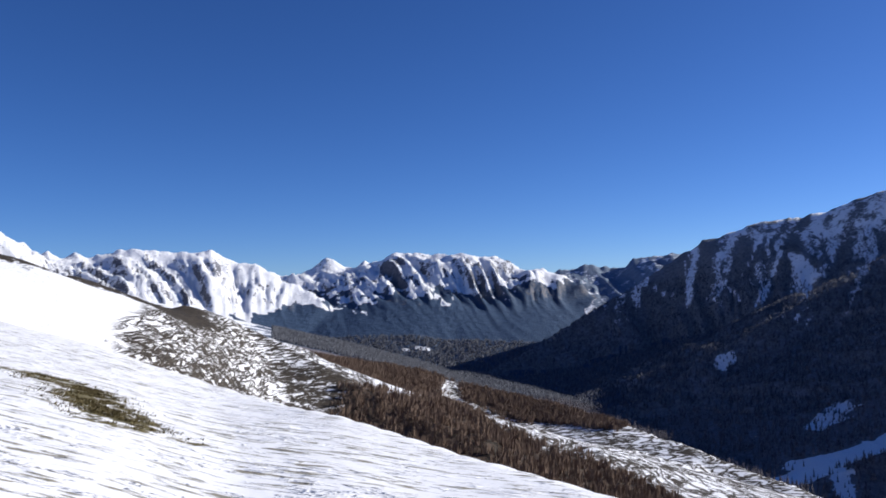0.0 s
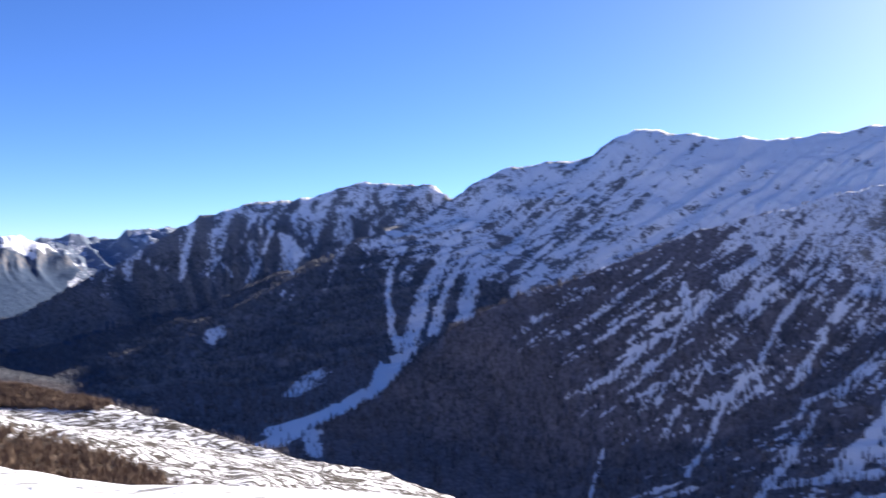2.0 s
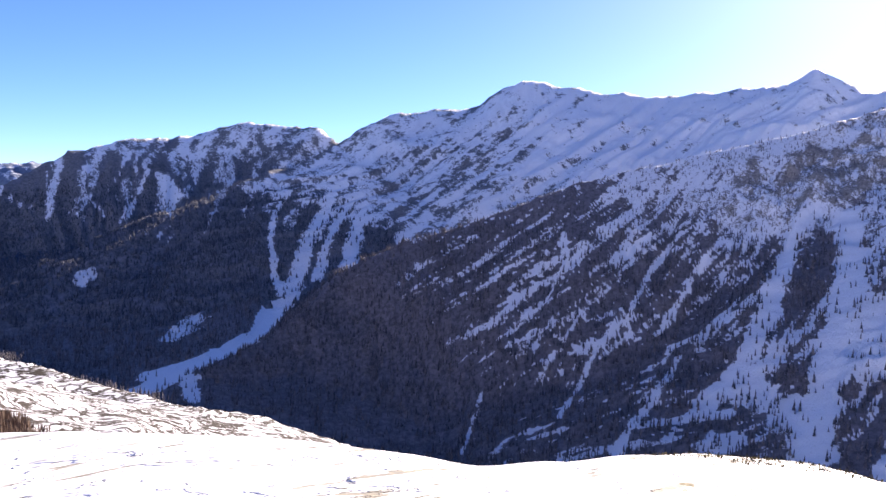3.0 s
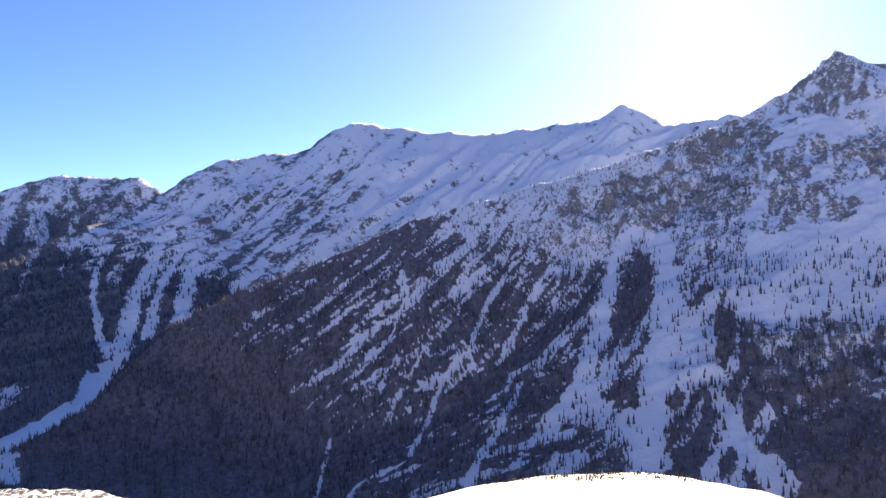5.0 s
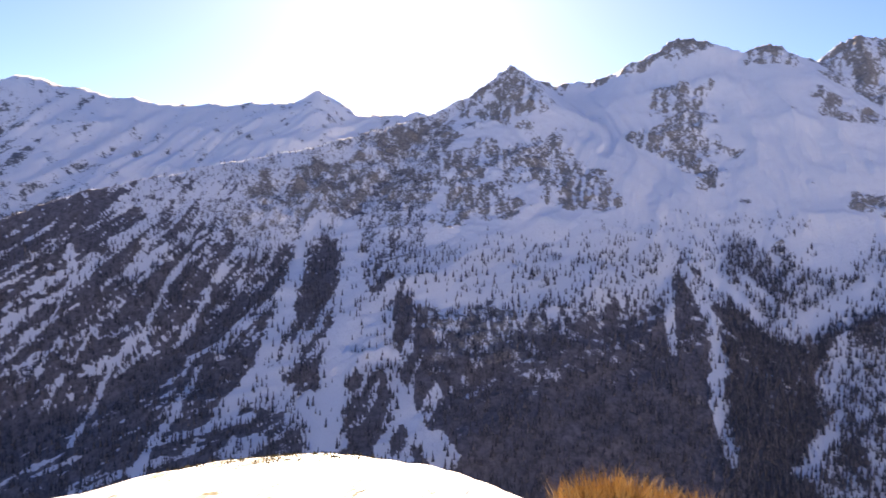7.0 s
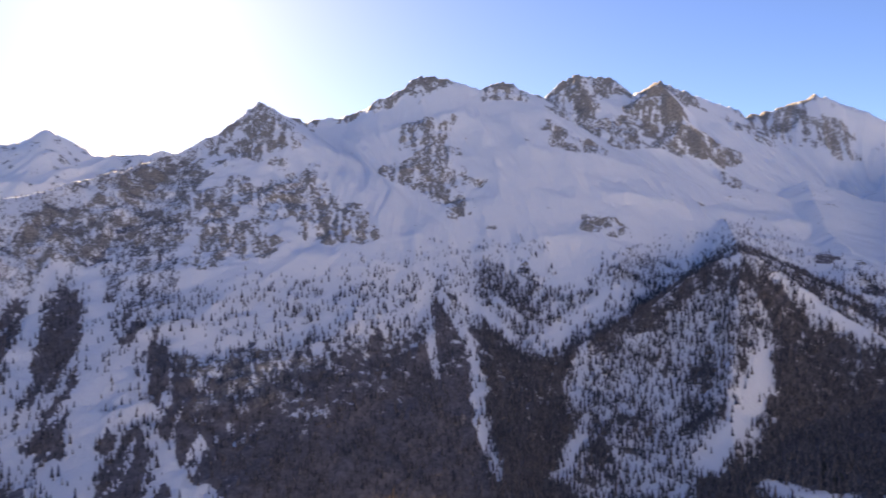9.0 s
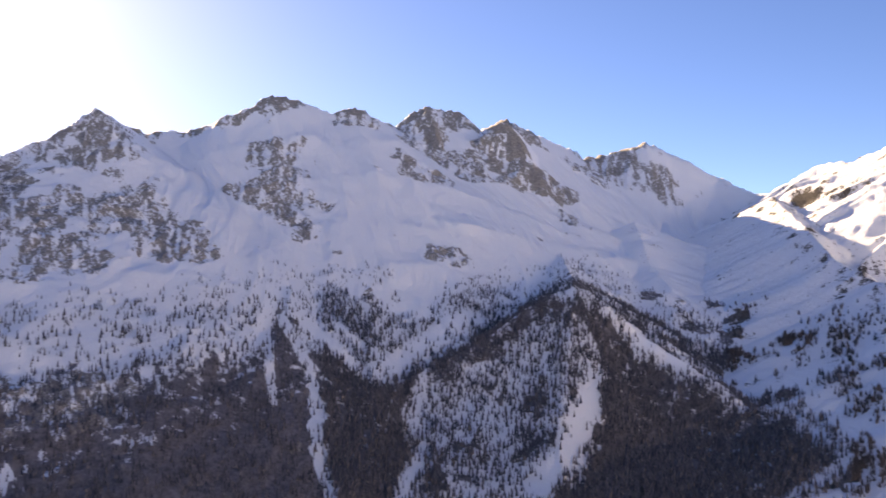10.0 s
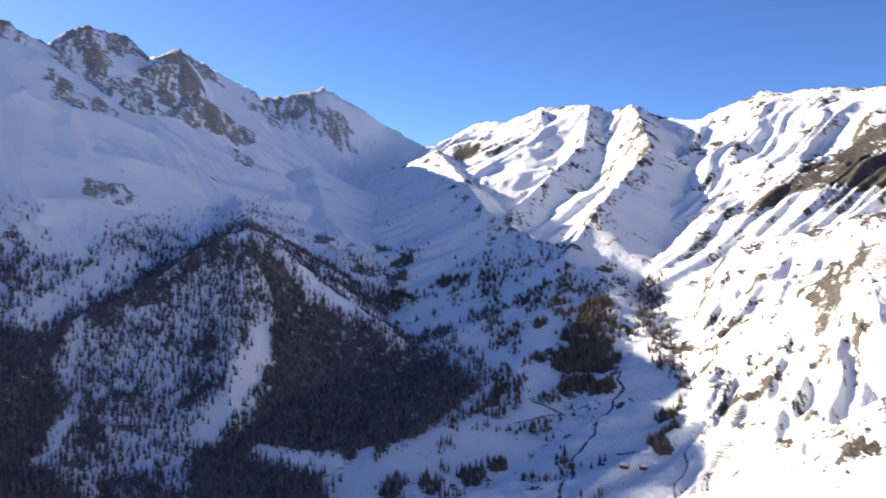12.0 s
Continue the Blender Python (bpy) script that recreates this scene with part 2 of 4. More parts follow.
ridge("mountain_main", 0.5, 0.66, 900, 0.6,
      (84.0, 1720, 0.2), (87.6, 1680, -0.4), (90.7, 1640, -0.7), (93.5, 1600, -0.4), (96.3, 1540, -2.3), (99.0, 1450, -4.9), (100.0, 1400, -6.2))
ridge("wooded_spur", 0.75, 0.7, 1500, 0.8,
      (26.0, 1480, -11.4), (31.0, 1600, -8.8), (34.0, 1680, -6.39), (36.0, 1750, -3.99), (39.7, 1780, -2.09), (43.7, 1800, -0.73),
      (47.2, 1800, 0.55), (52.2, 1800, 2.76), (57.2, 1850, 4.07), (62.5, 1900, 5.47), (67.0, 1950, 6.48), (70.8, 2000, 7.57), (74.6, 2100, 8.7),
      (76.5, 2150, 9.61), (78.5, 2200, 10.57), (80.9, 2250, 12.58))
ridge("mountain_ridge", 0.8, 0.62, 1800, 0.9,
      (35.4, 3150, 4.91), (37.6, 3200, 6.56), (39.8, 3220, 7.26), (43.6, 3220, 7.72), (45.4, 3220, 8.03), (47.0, 3200, 9.4), (49.0, 3180, 9.87),
      (50.8, 3180, 9.5), (52.7, 3150, 9.27), (53.8, 3150, 9.12), (58.3, 3100, 8.82), (62.5, 3050, 9.22), (65.8, 3000, 9.66), (67.4, 2980, 10.53),
      (70.2, 2950, 9.0), (73.2, 2900, 9.1), (77.0, 2850, 9.16), (82.0, 2800, 9.38))
ridge("mountain_ridge", 0.75, 0.68, 1500, 0.8,
      (8.0, 1850, -11.0), (12.8, 2050, -8.1), (17.9, 2250, -4.6), (21.8, 2400, -2.2), (25.8, 2600, 0.15), (28.3, 2750, 1.55), (30.7, 2850, 2.75),
      (32.3, 2950, 3.1), (35.4, 3150, 4.91))
ridge("mountain_back", 0.75, 0.65, 1800, 0.9,
      (-1.0, 2900, -7.6), (3.4, 3100, -5.35), (8.4, 3300, -2.6), (12.2, 3450, -0.4), (15.8, 3600, 1.95), (18.3, 3650, 3.45), (21.4, 3700, 4.38),
      (24.2, 3700, 4.6), (25.5, 3700, 4.85), (27.0, 3700, 5.4), (29.4, 3700, 6.15), (32.3, 3650, 5.9), (33.9, 3600, 6.11), (35.3, 3550, 5.01),
      (38.0, 3700, 5.61))
ridge("far_range", 0.6, 0.42, 2500, 1.2,
      (-60.0, 3600, 7.0), (-40.0, 3900, 6.0), (-31.0, 4050, 5.0), (-28.8, 4100, 4.3), (-27.0, 4150, 3.3), (-25.3, 4150, 2.9), (-22.6, 4200, 3.05),
      (-21.1, 4200, 3.65), (-18.8, 4200, 3.2), (-16.2, 4200, 3.25), (-13.6, 4150, 2.4), (-11.2, 4050, 1.3), (-8.5, 3900, -0.2), (-5.5, 3750, -2.4))
ridge("far_range", 0.5, 0.36, 2500, 1.3,
      (-14.0, 4750, 1.6), (-11.6, 4700, 1.75), (-9.7, 4650, 1.85), (-8.1, 4650, 2.55), (-6.5, 4650, 2.05), (-3.3, 4600, 2.9), (-0.5, 4600, 2.95),
      (1.7, 4600, 3.15), (3.5, 4600, 2.55), (5.5, 4550, 1.85), (7.1, 4500, 1.85), (8.6, 4450, 1.05), (10.6, 4350, -0.15), (13.0, 4250, -1.3))
ridge("distant_range", 0.5, 0.36, 2500, 0.8,
      (6.0, 4880, 0.8), (8.3, 4880, 1.4), (10.2, 4880, 1.8), (11.8, 4880, 1.45), (13.7, 4880, 2.2), (16.0, 4880, 2.7), (18.0, 4880, 2.0),
      (24.0, 4880, 2.0))
ridge("heath_hillside", 0.34, 0.22, 900, 0.15,
      (-60.0, 190, 8.0), (-42.0, 215, 5.5), (-28.8, 230, 3.0), (-24.7, 240, 1.45), (-22.3, 250, 0.15), (-18.8, 260, -0.75), (-16.6, 270, -0.85),
      (-14.0, 280, -1.8), (-12.1, 275, -2.9), (-9.0, 260, -4.6), (-5.5, 245, -6.7), (0.0, 225, -9.6), (6.0, 205, -13.0))
ridge("larch_hillside", 0.55, 0.1, 900, 0.2,
      (-40.0, 560, 2.0), (-20.0, 620, -1.6), (-14.0, 650, -2.9), (-11.3, 660, -3.7), (-7.4, 680, -4.5), (-1.8, 700, -5.4), (0.5, 700, -6.2),
      (3.7, 690, -7.0), (6.9, 670, -7.7), (10.4, 630, -8.7), (12.9, 560, -9.3), (15.9, 530, -10.2), (17.9, 510, -10.95), (21.6, 480, -12.1),
      (25.0, 450, -13.15), (28.3, 425, -14.1), (32.0, 395, -15.5), (37.0, 360, -17.99))
LEAN = {"far_range": -0.6, "distant_range": -0.3, "wooded_spur": 0.75, "mountain_ridge": 0.55, "mountain_back": 0.2, "mountain_main": 0.1}
REGIONS = ["snow_meadow", "heath_hillside", "larch_hillside", "wooded_spur", "mountain_main", "mountain_sunny", "mountain_ridge",
           "mountain_back", "far_range", "distant_range", "valley_floor"]

# Brow of the snowfield that the viewpoint stands on: bearing and angle, bearing and distance.
BROW_EL = [(-76, 5.0), (-45, 2.5), (-28.8, -1.1), (-25.6, -2.15), (-22.3, -3.3), (-18.7, -4.75), (-15.1, -6.2), (-11.3, -7.2), (-7.4, -8.35),
           (0.4, -11.1), (8.3, -13.2), (13.0, -14.3), (21.1, -14.85), (28.4, -15.4), (33.0, -15.8), (40.3, -16.4), (44.4, -16.9), (46.8, -17.1),
           (50.4, -16.5), (53.6, -16.2), (56.3, -15.4), (61.0, -14.7), (65.4, -14.4), (68.6, -14.2), (72.6, -14.7), (76.7, -15.4), (79.5, -16.0),
           (84.0, -17.6), (95.0, -18.6), (115.0, -22.0), (160.0, -23.0), (200.0, -12.0), (250.0, 3.0), (284.0, 5.0)]
BROW_FAR = [(-76, 60), (-45, 55), (-28.8, 50), (-18.7, 38), (-11.3, 29), (-7.4, 24), (0.4, 18), (8.3, 14), (21.0, 11), (46.8, 9.0), (68.6, 11.5),
            (84.0, 7.0), (115.0, 6.0), (200.0, 12.0), (250.0, 50.0), (284.0, 60.0)]
EYE = 1.6
BROW_AZ = np.arange(-76, 284.1, 0.5)
SOFT = np.exp(-0.5 * (np.arange(-8, 9) * 0.5 / 1.3) ** 2)


def brow(table):
    row = np.interp(BROW_AZ, [a for a, _ in table], [v for _, v in table])
    return np.convolve(np.pad(row, 8, mode="edge"), SOFT / SOFT.sum(), mode="valid")



# Valley bottoms: side slope and line as x, y, z.
VALLEYS = [
    (0.30, 20, [(-700, 4900, -330), (150, 3600, -330), (420, 2300, -325), (560, 1350, -318), (660, 1060, -332), (760, 700, -440)]),
    (0.25, 55, [(760, 700, -440), (820, 150, -430), (800, -500, -325),
            (950, -1000, -300), (1330, -1060, -240), (1620, -1200, -165), (1850, -1330, -75), (2150, -1600, 140)]),
    (0.30, 14, [(560, 1350, -318), (880, 1500, -270), (1180, 1880, -190), (1700, 1950, -60)]),
]


def along(px, py, line, sharp=5):
    """For each place: distance to a broken line, the line's height there, the length run so far, and which side, blended between its stretches."""
    best = np.full(px.shape, 1e9, np.float32)
    total = np.full(px.shape, 1e-30, np.float32)
    zc, sc, side = np.zeros_like(best), np.zeros_like(best), np.zeros_like(best)
    run = 0.0
    for (ax, ay, azz), (bx, by, bz) in zip(line, line[1:]):
        dx, dy = bx - ax, by - ay
        length = math.hypot(dx, dy)
        t = np.clip(((px - ax) * dx + (py - ay) * dy) / length ** 2, 0, 1)
        ex, ey = px - ax - t * dx, py - ay - t * dy
        d = np.sqrt(ex * ex + ey * ey)
        best = np.minimum(best, d)
        w = (100.0 / (d + 4.0)) ** sharp
        total += w
        zc += w * (azz + t * (bz - azz))
        sc += w * (run + t * length)
        side += w * np.clip((dx * ey - dy * ex) / (length * (d + 1e-3)), -1, 1)
        run += length
    return best, zc / total, sc / total, side / total


# Rock outcrops and cliffs: x, y, radius.
CRAGS_LEFT = [(1918, 546, 70), (2080, 345, 65), (1830, 254, 70), (1730, 127, 50), (1635, 310, 50), (1942, 566, 60), (1815, 576, 65),
              (1682, 656, 55), (1705, 502, 60), (1605, 335, 40), (1770, 400, 55), (1180, 345, 45), (1223, 224, 45), (1220, 290, 40), (1600, 720, 50)]
CRAGS_RIGHT = [(2210, -100, 50), (2056, -33, 36), (1975, -141, 44), (1913, -160, 34), (2124, -119, 36), (2540, -610, 61), (2167, -501, 43), (2630, -632, 71), (2438, -356, 42),
               (2722, -760, 58), (2767, -958, 66), (2447, -103, 42), (2418, 21, 26), (2437, 123, 21), (2408, 266, 28), (2478, -839, 61), (2355, -684, 46), (2376, -818, 53),
               (2422, -565, 50), (2328, -965, 45), (2172, -944, 30), (2820, -1418, 88), (2696, -1532, 53), (2402, -356, 42), (2646, -717, 42), (2700, -1012, 44), (2657, -1206, 50),
               (1752, -470, 30)]
# A long rocky face on the sunlit mountain, its shade put into dark rock: x, y, half width.
SHADED_ROCK_FACE = [(925, -1470, 12), (885, -1575, 40), (820, -1640, 75), (740, -1680, 110), (640, -1700, 130)]


def crag_at(px, py):
    """How craggy the ground is, 0 to 1."""
    crag = np.zeros(px.shape, np.float32)
    for x, y, size in CRAGS_LEFT + CRAGS_RIGHT:
        crag = np.maximum(crag, 1.35 - np.sqrt((px - x) ** 2 + (py - y) ** 2) / (size * 1.9))
    return np.where(crag > -0.5, step(crag + 1.5 * (fbm(px / 45 + 9, py / 45, 4) - 0.5), 0.0, 1.1), 0)


def land(px, py):
    """Height, region, distance from the crest and run along it, for places on the map."""
    px, py = np.asarray(px, np.float32), np.asarray(py, np.float32)
    r = np.sqrt(px * px + py * py)
    az = np.degrees(np.arctan2(px, py))
    az = np.where(az < -76, az + 360, az)
    # valley bottoms
    z = np.full(px.shape, -1e9, np.float32)
    region = np.full(px.shape, REGIONS.index("valley_floor"), np.int32)
    dist, run = np.full(px.shape, 300.0, np.float32), np.zeros(px.shape, np.float32)
    low = np.full(px.shape, 1e9, np.float32)
    for fall, wide, line in VALLEYS:
        d, zc, _, _ = along(px, py, line)
        bank = 45 + 65 * step(-py, -150, 250)
        low = np.minimum(low, zc + bank * (1 - np.exp(-fall * np.maximum(d - wide, 0) / bank)) + 0.25 * np.maximum(d - 250, 0))
    z = low + 6 * (fbm(px / 90, py / 90) - 0.5)
    wx = 60 * (fbm(px / 260, py / 260) - 0.5)
    wy = 60 * (fbm(px / 260 + 40, py / 260 + 11) - 0.5)
    for k, (name, fall_out, fall_in, run_out, deep, crest) in enumerate(RIDGES):
        line = [polar(*p) for p in crest]
        reach = np.sqrt(line[0][0] ** 2 + line[0][1] ** 2)
        d, zc, sc, side = along(px, py, line)
        fall = fall_in + (fall_out - fall_in) * step(side, -0.4, 0.4)
        jag = (0.015 if name in ("far_range", "distant_range") else 0.006) * reach * (ridged(sc / (0.03 * reach) + 7.7 * k, sc * 0 + k, 3) - 0.62) * np.exp(-d / (0.02 * reach))
        jag = jag + (0.0046 if name == "mountain_main" else 0.0032) * reach * (ridged(sc / 30 + 3.1 * k, sc * 0 + 2 * k, 3, 0.6) - 0.6) * np.exp(-d / 22) * (0.45 if name == "mountain_ridge" else name not in ("heath_hillside", "larch_hillside"))
        h = zc + jag - fall * d * (0.74 + 0.26 * np.exp(-d / run_out)) - (0.6 * np.maximum(d - 150, 0) if name == "heath_hillside" else 0.5 * np.maximum(d - 330, 0) if name == "larch_hillside" else 0)
        # gullies that run down the slope
        size = 34 + (0.016 if name in ("far_range", "distant_range") else 0.022) * reach
        lean = 0.0 if k == 1 else LEAN.get(name, 0.0)
        gx = (sc + lean * d + wx * (1.6 if k == 1 else 0.5)) / (size * (1.5 if k == 1 else 1.0)) + 13 * k
        gy = (d + wy) / (size * (9.0 if k == 1 else 4.5))
        gully = ridged(gx, gy, 5, 0.62) - 0.6 if name in ("far_range", "distant_range") else ridged(gx, gy, 4, 0.55) - 0.62
        lump = ridged((px + wx) / (size * 2.2), (py + wy) / (size * 2.2), 4, 0.5 if name == "mountain_sunny" else 0.4) - 0.6
        grow = np.clip(d / (size * 2.2), 0, 1)
        carve, swell = (1.75 if k == 1 else 0.9, 0.5) if name == "mountain_sunny" else (1.05, 0.22) if name in ("far_range", "distant_range") else (0.28, 0.30) if k == 0 else (0.5, 0.5)
        if name in ("far_range", "distant_range"):
            grow = grow * (0.07 + 0.93 * step(h, -110, 60))
        if k == 1:
            taper = np.exp(-(d / 700) ** 2)
            h = h + 0.3 * (1 - taper) * size * lump
            grow = grow * (0.05 + 0.95 * taper)
        h = h + deep * grow * size * (carve * gully + swell * lump)
        if name == "mountain_sunny":
            h = h + grow * (11 * (ridged(gx * 2.6 + 0.6 * lump, gy * 1.2, 4, 0.6) - 0.6) + 2.4 * (ridged((px + wx) / 17, (py + wy) / 17, 3) - 0.6))
        higher = h > z
        z = np.where(higher, h, z)
        region = np.where(higher, REGIONS.index(name), region)
        dist = np.where(higher, d, dist)
        run = np.where(higher, sc + LEAN.get(name, 0.0) * d + 997 * k, run)
    z = z + crag_at(px, py) * (26 * (ridged(px / 42 + wx / 60, py / 42, 4, 0.55) - 0.56) + 12 * (ridged(px / 16, py / 16 + wy / 60, 3) - 0.55))
    # far valley floor joins the far range to take its haze-blue forest colour
    region = np.where((region == REGIONS.index("valley_floor")) & (r > 2300), REGIONS.index("far_range"), region)
    # the snowfield underfoot, and its drop past the brow
    el = np.interp(az, BROW_AZ, brow(BROW_EL))
    rb = np.interp(az, BROW_AZ, brow(BROW_FAR))
    slope = np.tan(np.radians(el)) + EYE / rb
    past = np.maximum(r - rb * 0.96, 0)
    drop = 0.42 * (np.sqrt(past ** 2 + (0.12 * rb) ** 2) - 0.12 * rb)
    own = -EYE + slope * r - drop
    own = own + (0.05 * (fbm(px * 0.9, py * 0.9, 3) - 0.5) + 0.5 * (fbm(px / 11, py / 11, 3) - 0.5) * np.clip(r / 30, 0, 1)) * np.clip(r / 3, 0, 1)
    higher = own > z
    z = np.where(higher, own, z)
    region = np.where(higher, 0, region)
    return z, region, dist, run


# Snow chutes and clearings without trees.
CHUTES = []


def chute(top, bottom, bare, *line):
    """A strip without trees: half width at its top and its foot, how bare it is, and its line as x, y."""
    CHUTES.append((top, bottom, bare, line))


chute(11.7, 13.7, 0.93, (1424, 2268), (1285, 2123), (1165, 1940), (1100, 1802), (1059, 1707))
chute(29.0, 31.8, 0.93, (1838, 2344), (1542, 2165), (1362, 1995), (1234, 1869), (1156, 1780), (1066, 1675), (1011, 1635))
chute(17.2, 20.1, 0.93, (1499, 2027), (1354, 1901), (1224, 1772), (1162, 1705))
chute(21.7, 30.7, 0.93, (1509, 1961), (1382, 1836), (1251, 1690))
chute(7.0, 8.8, 0.7, (1414, 1958), (1284, 1850))
chute(21.1, 24.0, 0.93, (1041, 1677), (981, 1603), (897, 1522), (799, 1487), (710, 1419), (603, 1417))
chute(19.0, 20.4, 0.8, (651, 1352), (615, 1257))
chute(21.0, 19.5, 0.85, (1087, 3440), (1022, 3313), (974, 3197))
chute(33.0, 50.0, 0.93, (1362, 3104), (1339, 2960))
chute(6.6, 5.3, 0.7, (1109, 3232), (1127, 3067))
chute(6.8, 6.6, 0.8, (882, 3361), (938, 3281))
chute(24.3, 23.9, 0.6, (760, 2140), (717, 2117))
chute(39.7, 42.5, 0.5, (751, 1651), (855, 1744))
chute(9.6, 6.5, 0.8, (1292, 1025), (1241, 976), (1193, 967), (1153, 973), (1113, 989), (1091, 1002))
chute(10.3, 5.5, 0.85, (1411, 831), (1330, 836), (1270, 821), (1207, 803), (1161, 809), (1130, 812), (1073, 804), (983, 773))
chute(5.7, 5.4, 0.75, (1171, 875), (1123, 880), (1083, 885))
chute(9.9, 7.1, 0.7, (1412, 953), (1328, 951))
chute(8.0, 7.6, 0.8, (1305, 748), (1249, 744), (1203, 744))
chute(9.4, 9.1, 0.8, (1216, 659), (1166, 645))
chute(7.8, 11.9, 0.8, (1152, 670), (1048, 646), (989, 643), (919, 621))
chute(6.8, 5.0, 0.5, (1013, 970), (904, 903))
chute(7.5, 5.9, 0.45, (1176, 1006), (1107, 1031), (1050, 1104))
chute(18.1, 22.9, 0.93, (1571, 639), (1472, 643), (1326, 596), (1227, 568), (1158, 559), (1107, 565), (1037, 563))
chute(27.6, 29.9, 0.93, (1567, 584), (1419, 513), (1286, 466), (1202, 444), (1121, 428), (1052, 411), (995, 396), (923, 365))
chute(9.0, 13.9, 0.8, (1499, 386), (1390, 397), (1276, 410), (1231, 422))
chute(14.9, 24.3, 0.8, (1129, 344), (1073, 312), (1008, 267), (974, 229))
chute(36.1, 37.8, 0.6, (1107, 556), (1065, 470), (1030, 412))
chute(11.4, 14.7, 0.5, (979, 637), (1015, 586), (1038, 527))
chute(13.3, 15.6, 0.75, (1514, -83), (1418, -112), (1342, -125), (1279, -126), (1209, -118), (1142, -120), (1063, -126))
chute(14.6, 8.7, 0.5, (1496, -51), (1347, -55), (1276, -60))
chute(12.0, 18.0, 0.6, (1457, -341), (1367, -315), (1278, -284))
chute(13.6, 19.6, 0.85, (1241, -288), (1161, -250), (1097, -215))
chute(18.0, 42.0, 0.96, (1255, -583), (1198, -548), (1156, -506), (1114, -465), (1101, -425))
chute(16.0, 26.0, 0.4, (1282, -520), (1189, -490))
chute(18.1, 26.2, 0.93, (1523, -737), (1346, -714), (1272, -751), (1323, -869))
chute(19.2, 26.8, 0.93, (1515, -125), (1424, -197), (1394, -243), (1489, -325), (1553, -467))
chute(26.4, 34.9, 0.7, (1282, 442), (1209, 388), (1137, 371))
chute(24.0, 34.0, 0.97, (1022, -471), (968, -502), (926, -530), (876, -551))
chute(13.1, 17.4, 0.85, (880, -545), (874, -611), (884, -696), (905, -775))
chute(27.8, 35.4, 0.95, (1527, -1143), (1396, -1031), (1202, -943), (959, -844), (883, -834))
chute(25.8, 30.1, 0.95, (606, -642), (629, -732), (641, -808))
chute(13.1, 16.5, 0.93, (-166, 3354), (-61, 3396))
chute(14, 14, 0.97, (4, 630), (8, 690))
chute(10, 14, 0.97, (-6, 650), (19, 632), (45, 585))


def chute_at(px, py):
    """How clear of trees the ground is, 0 to 1."""
    clear = np.zeros(px.shape, np.float32)
    for top, bottom, bare, line in CHUTES:
        wide = 2.2 * max(top, bottom)
        near = ((px > min(x for x, _ in line) - wide) & (px < max(x for x, _ in line) + wide)
                & (py > min(y for _, y in line) - wide) & (py < max(y for _, y in line) + wide))
        if not near.any():
            continue
        x, y = px[near], py[near]
        d, half, _, _ = along(x, y, [(*p, top + (bottom - top) * i / (len(line) - 1)) for i, p in enumerate(line)])
        ragged = half * (0.35 + 1.0 * fbm(x / 26, y / 26, 3)) * (0.75 + 0.5 * fbm(x / 8, y / 8, 2))
        brush = np.where(half < 11, 0.86, 1.0) - 0.5 * (half < 11) * step(fbm(x / 9 + 5, y / 9, 3), 0.42, 0.60)
        clear[near] = np.maximum(clear[near], bare * brush * (1 - step(d / ragged, 0.35, 1.3)))
    return clear


def dist_stream(px, py):
    return along(px, py, VALLEYS[2][2])[0] * (0.6 + 0.9 * fbm(px / 70, py / 70, 3))


# Groves on the open slopes: x, y, radius.
GROVES = [
    (935, -1046, 28), (896, -997, 36), (866, -945, 38), (842, -892, 28), (811, -915, 32), (790, -848, 26), (748, -851, 20),
    (1034, -884, 16), (1000, -868, 15), (965, -849, 15), (905, -769, 15), (889, -782, 15), (976, -953, 11), (892, -865, 13), (911, -946, 10),
    (551, -724, 13), (572, -760, 14), (596, -798, 14), (811, -551, 18), (778, -578, 18), (754, -620, 18), (750, -662, 12),
    (1571, -1061, 40), (1419, -944, 34), (1669, -1076, 32), (1544, -951, 32), (1369, -1041, 24), (1500, -1000, 36), (1700, -940, 30),
    (401, -865, 9), (437, -843, 11), (1372, -279, 22), (1395, -356, 26), (1411, -445, 30)]
# Bushy stream gully: x, y, half width.
THICKET = [(945, -1210, 20), (927, -1180, 24), (830, -1057, 22), (750, -985, 18), (692, -932, 16), (628, -881, 12)]


def grove_at(px, py):
    grove = np.zeros(px.shape, np.float32)
    for x, y, size in GROVES:
        grove = np.maximum(grove, 1.3 - np.sqrt((px - x) ** 2 + (py - y) ** 2) / size)
    grove = step(grove + 2.6 * (fbm(px / 19 + 3, py / 19, 4) - 0.5), 0.0, 0.5) * step(grove, 0.08, 0.3)
    d, half, _, _ = along(px, py, THICKET)
    return np.maximum(grove, 0.3 * step(half - d + 26 * (fbm(px / 18, py / 18 + 7, 3) - 0.5), -4, 8))


# Upper edge of the close forest on the shaded mountain: bearing and height.
FOREST_TOP = [(66, -60), (70, -100), (73, -118), (76, -108), (80, -80), (84, -72), (87.7, -52), (90.6, -50), (92.0, -60), (93.0, -20), (96.3, -72),
              (99.5, -120), (100.3, -124), (103.0, -100), (106.3, -60), (109.5, -14), (111.9, 16), (115.2, 16), (117.7, -78), (122.9, -140), (126, -172), (130.5, -205), (132, -260)]


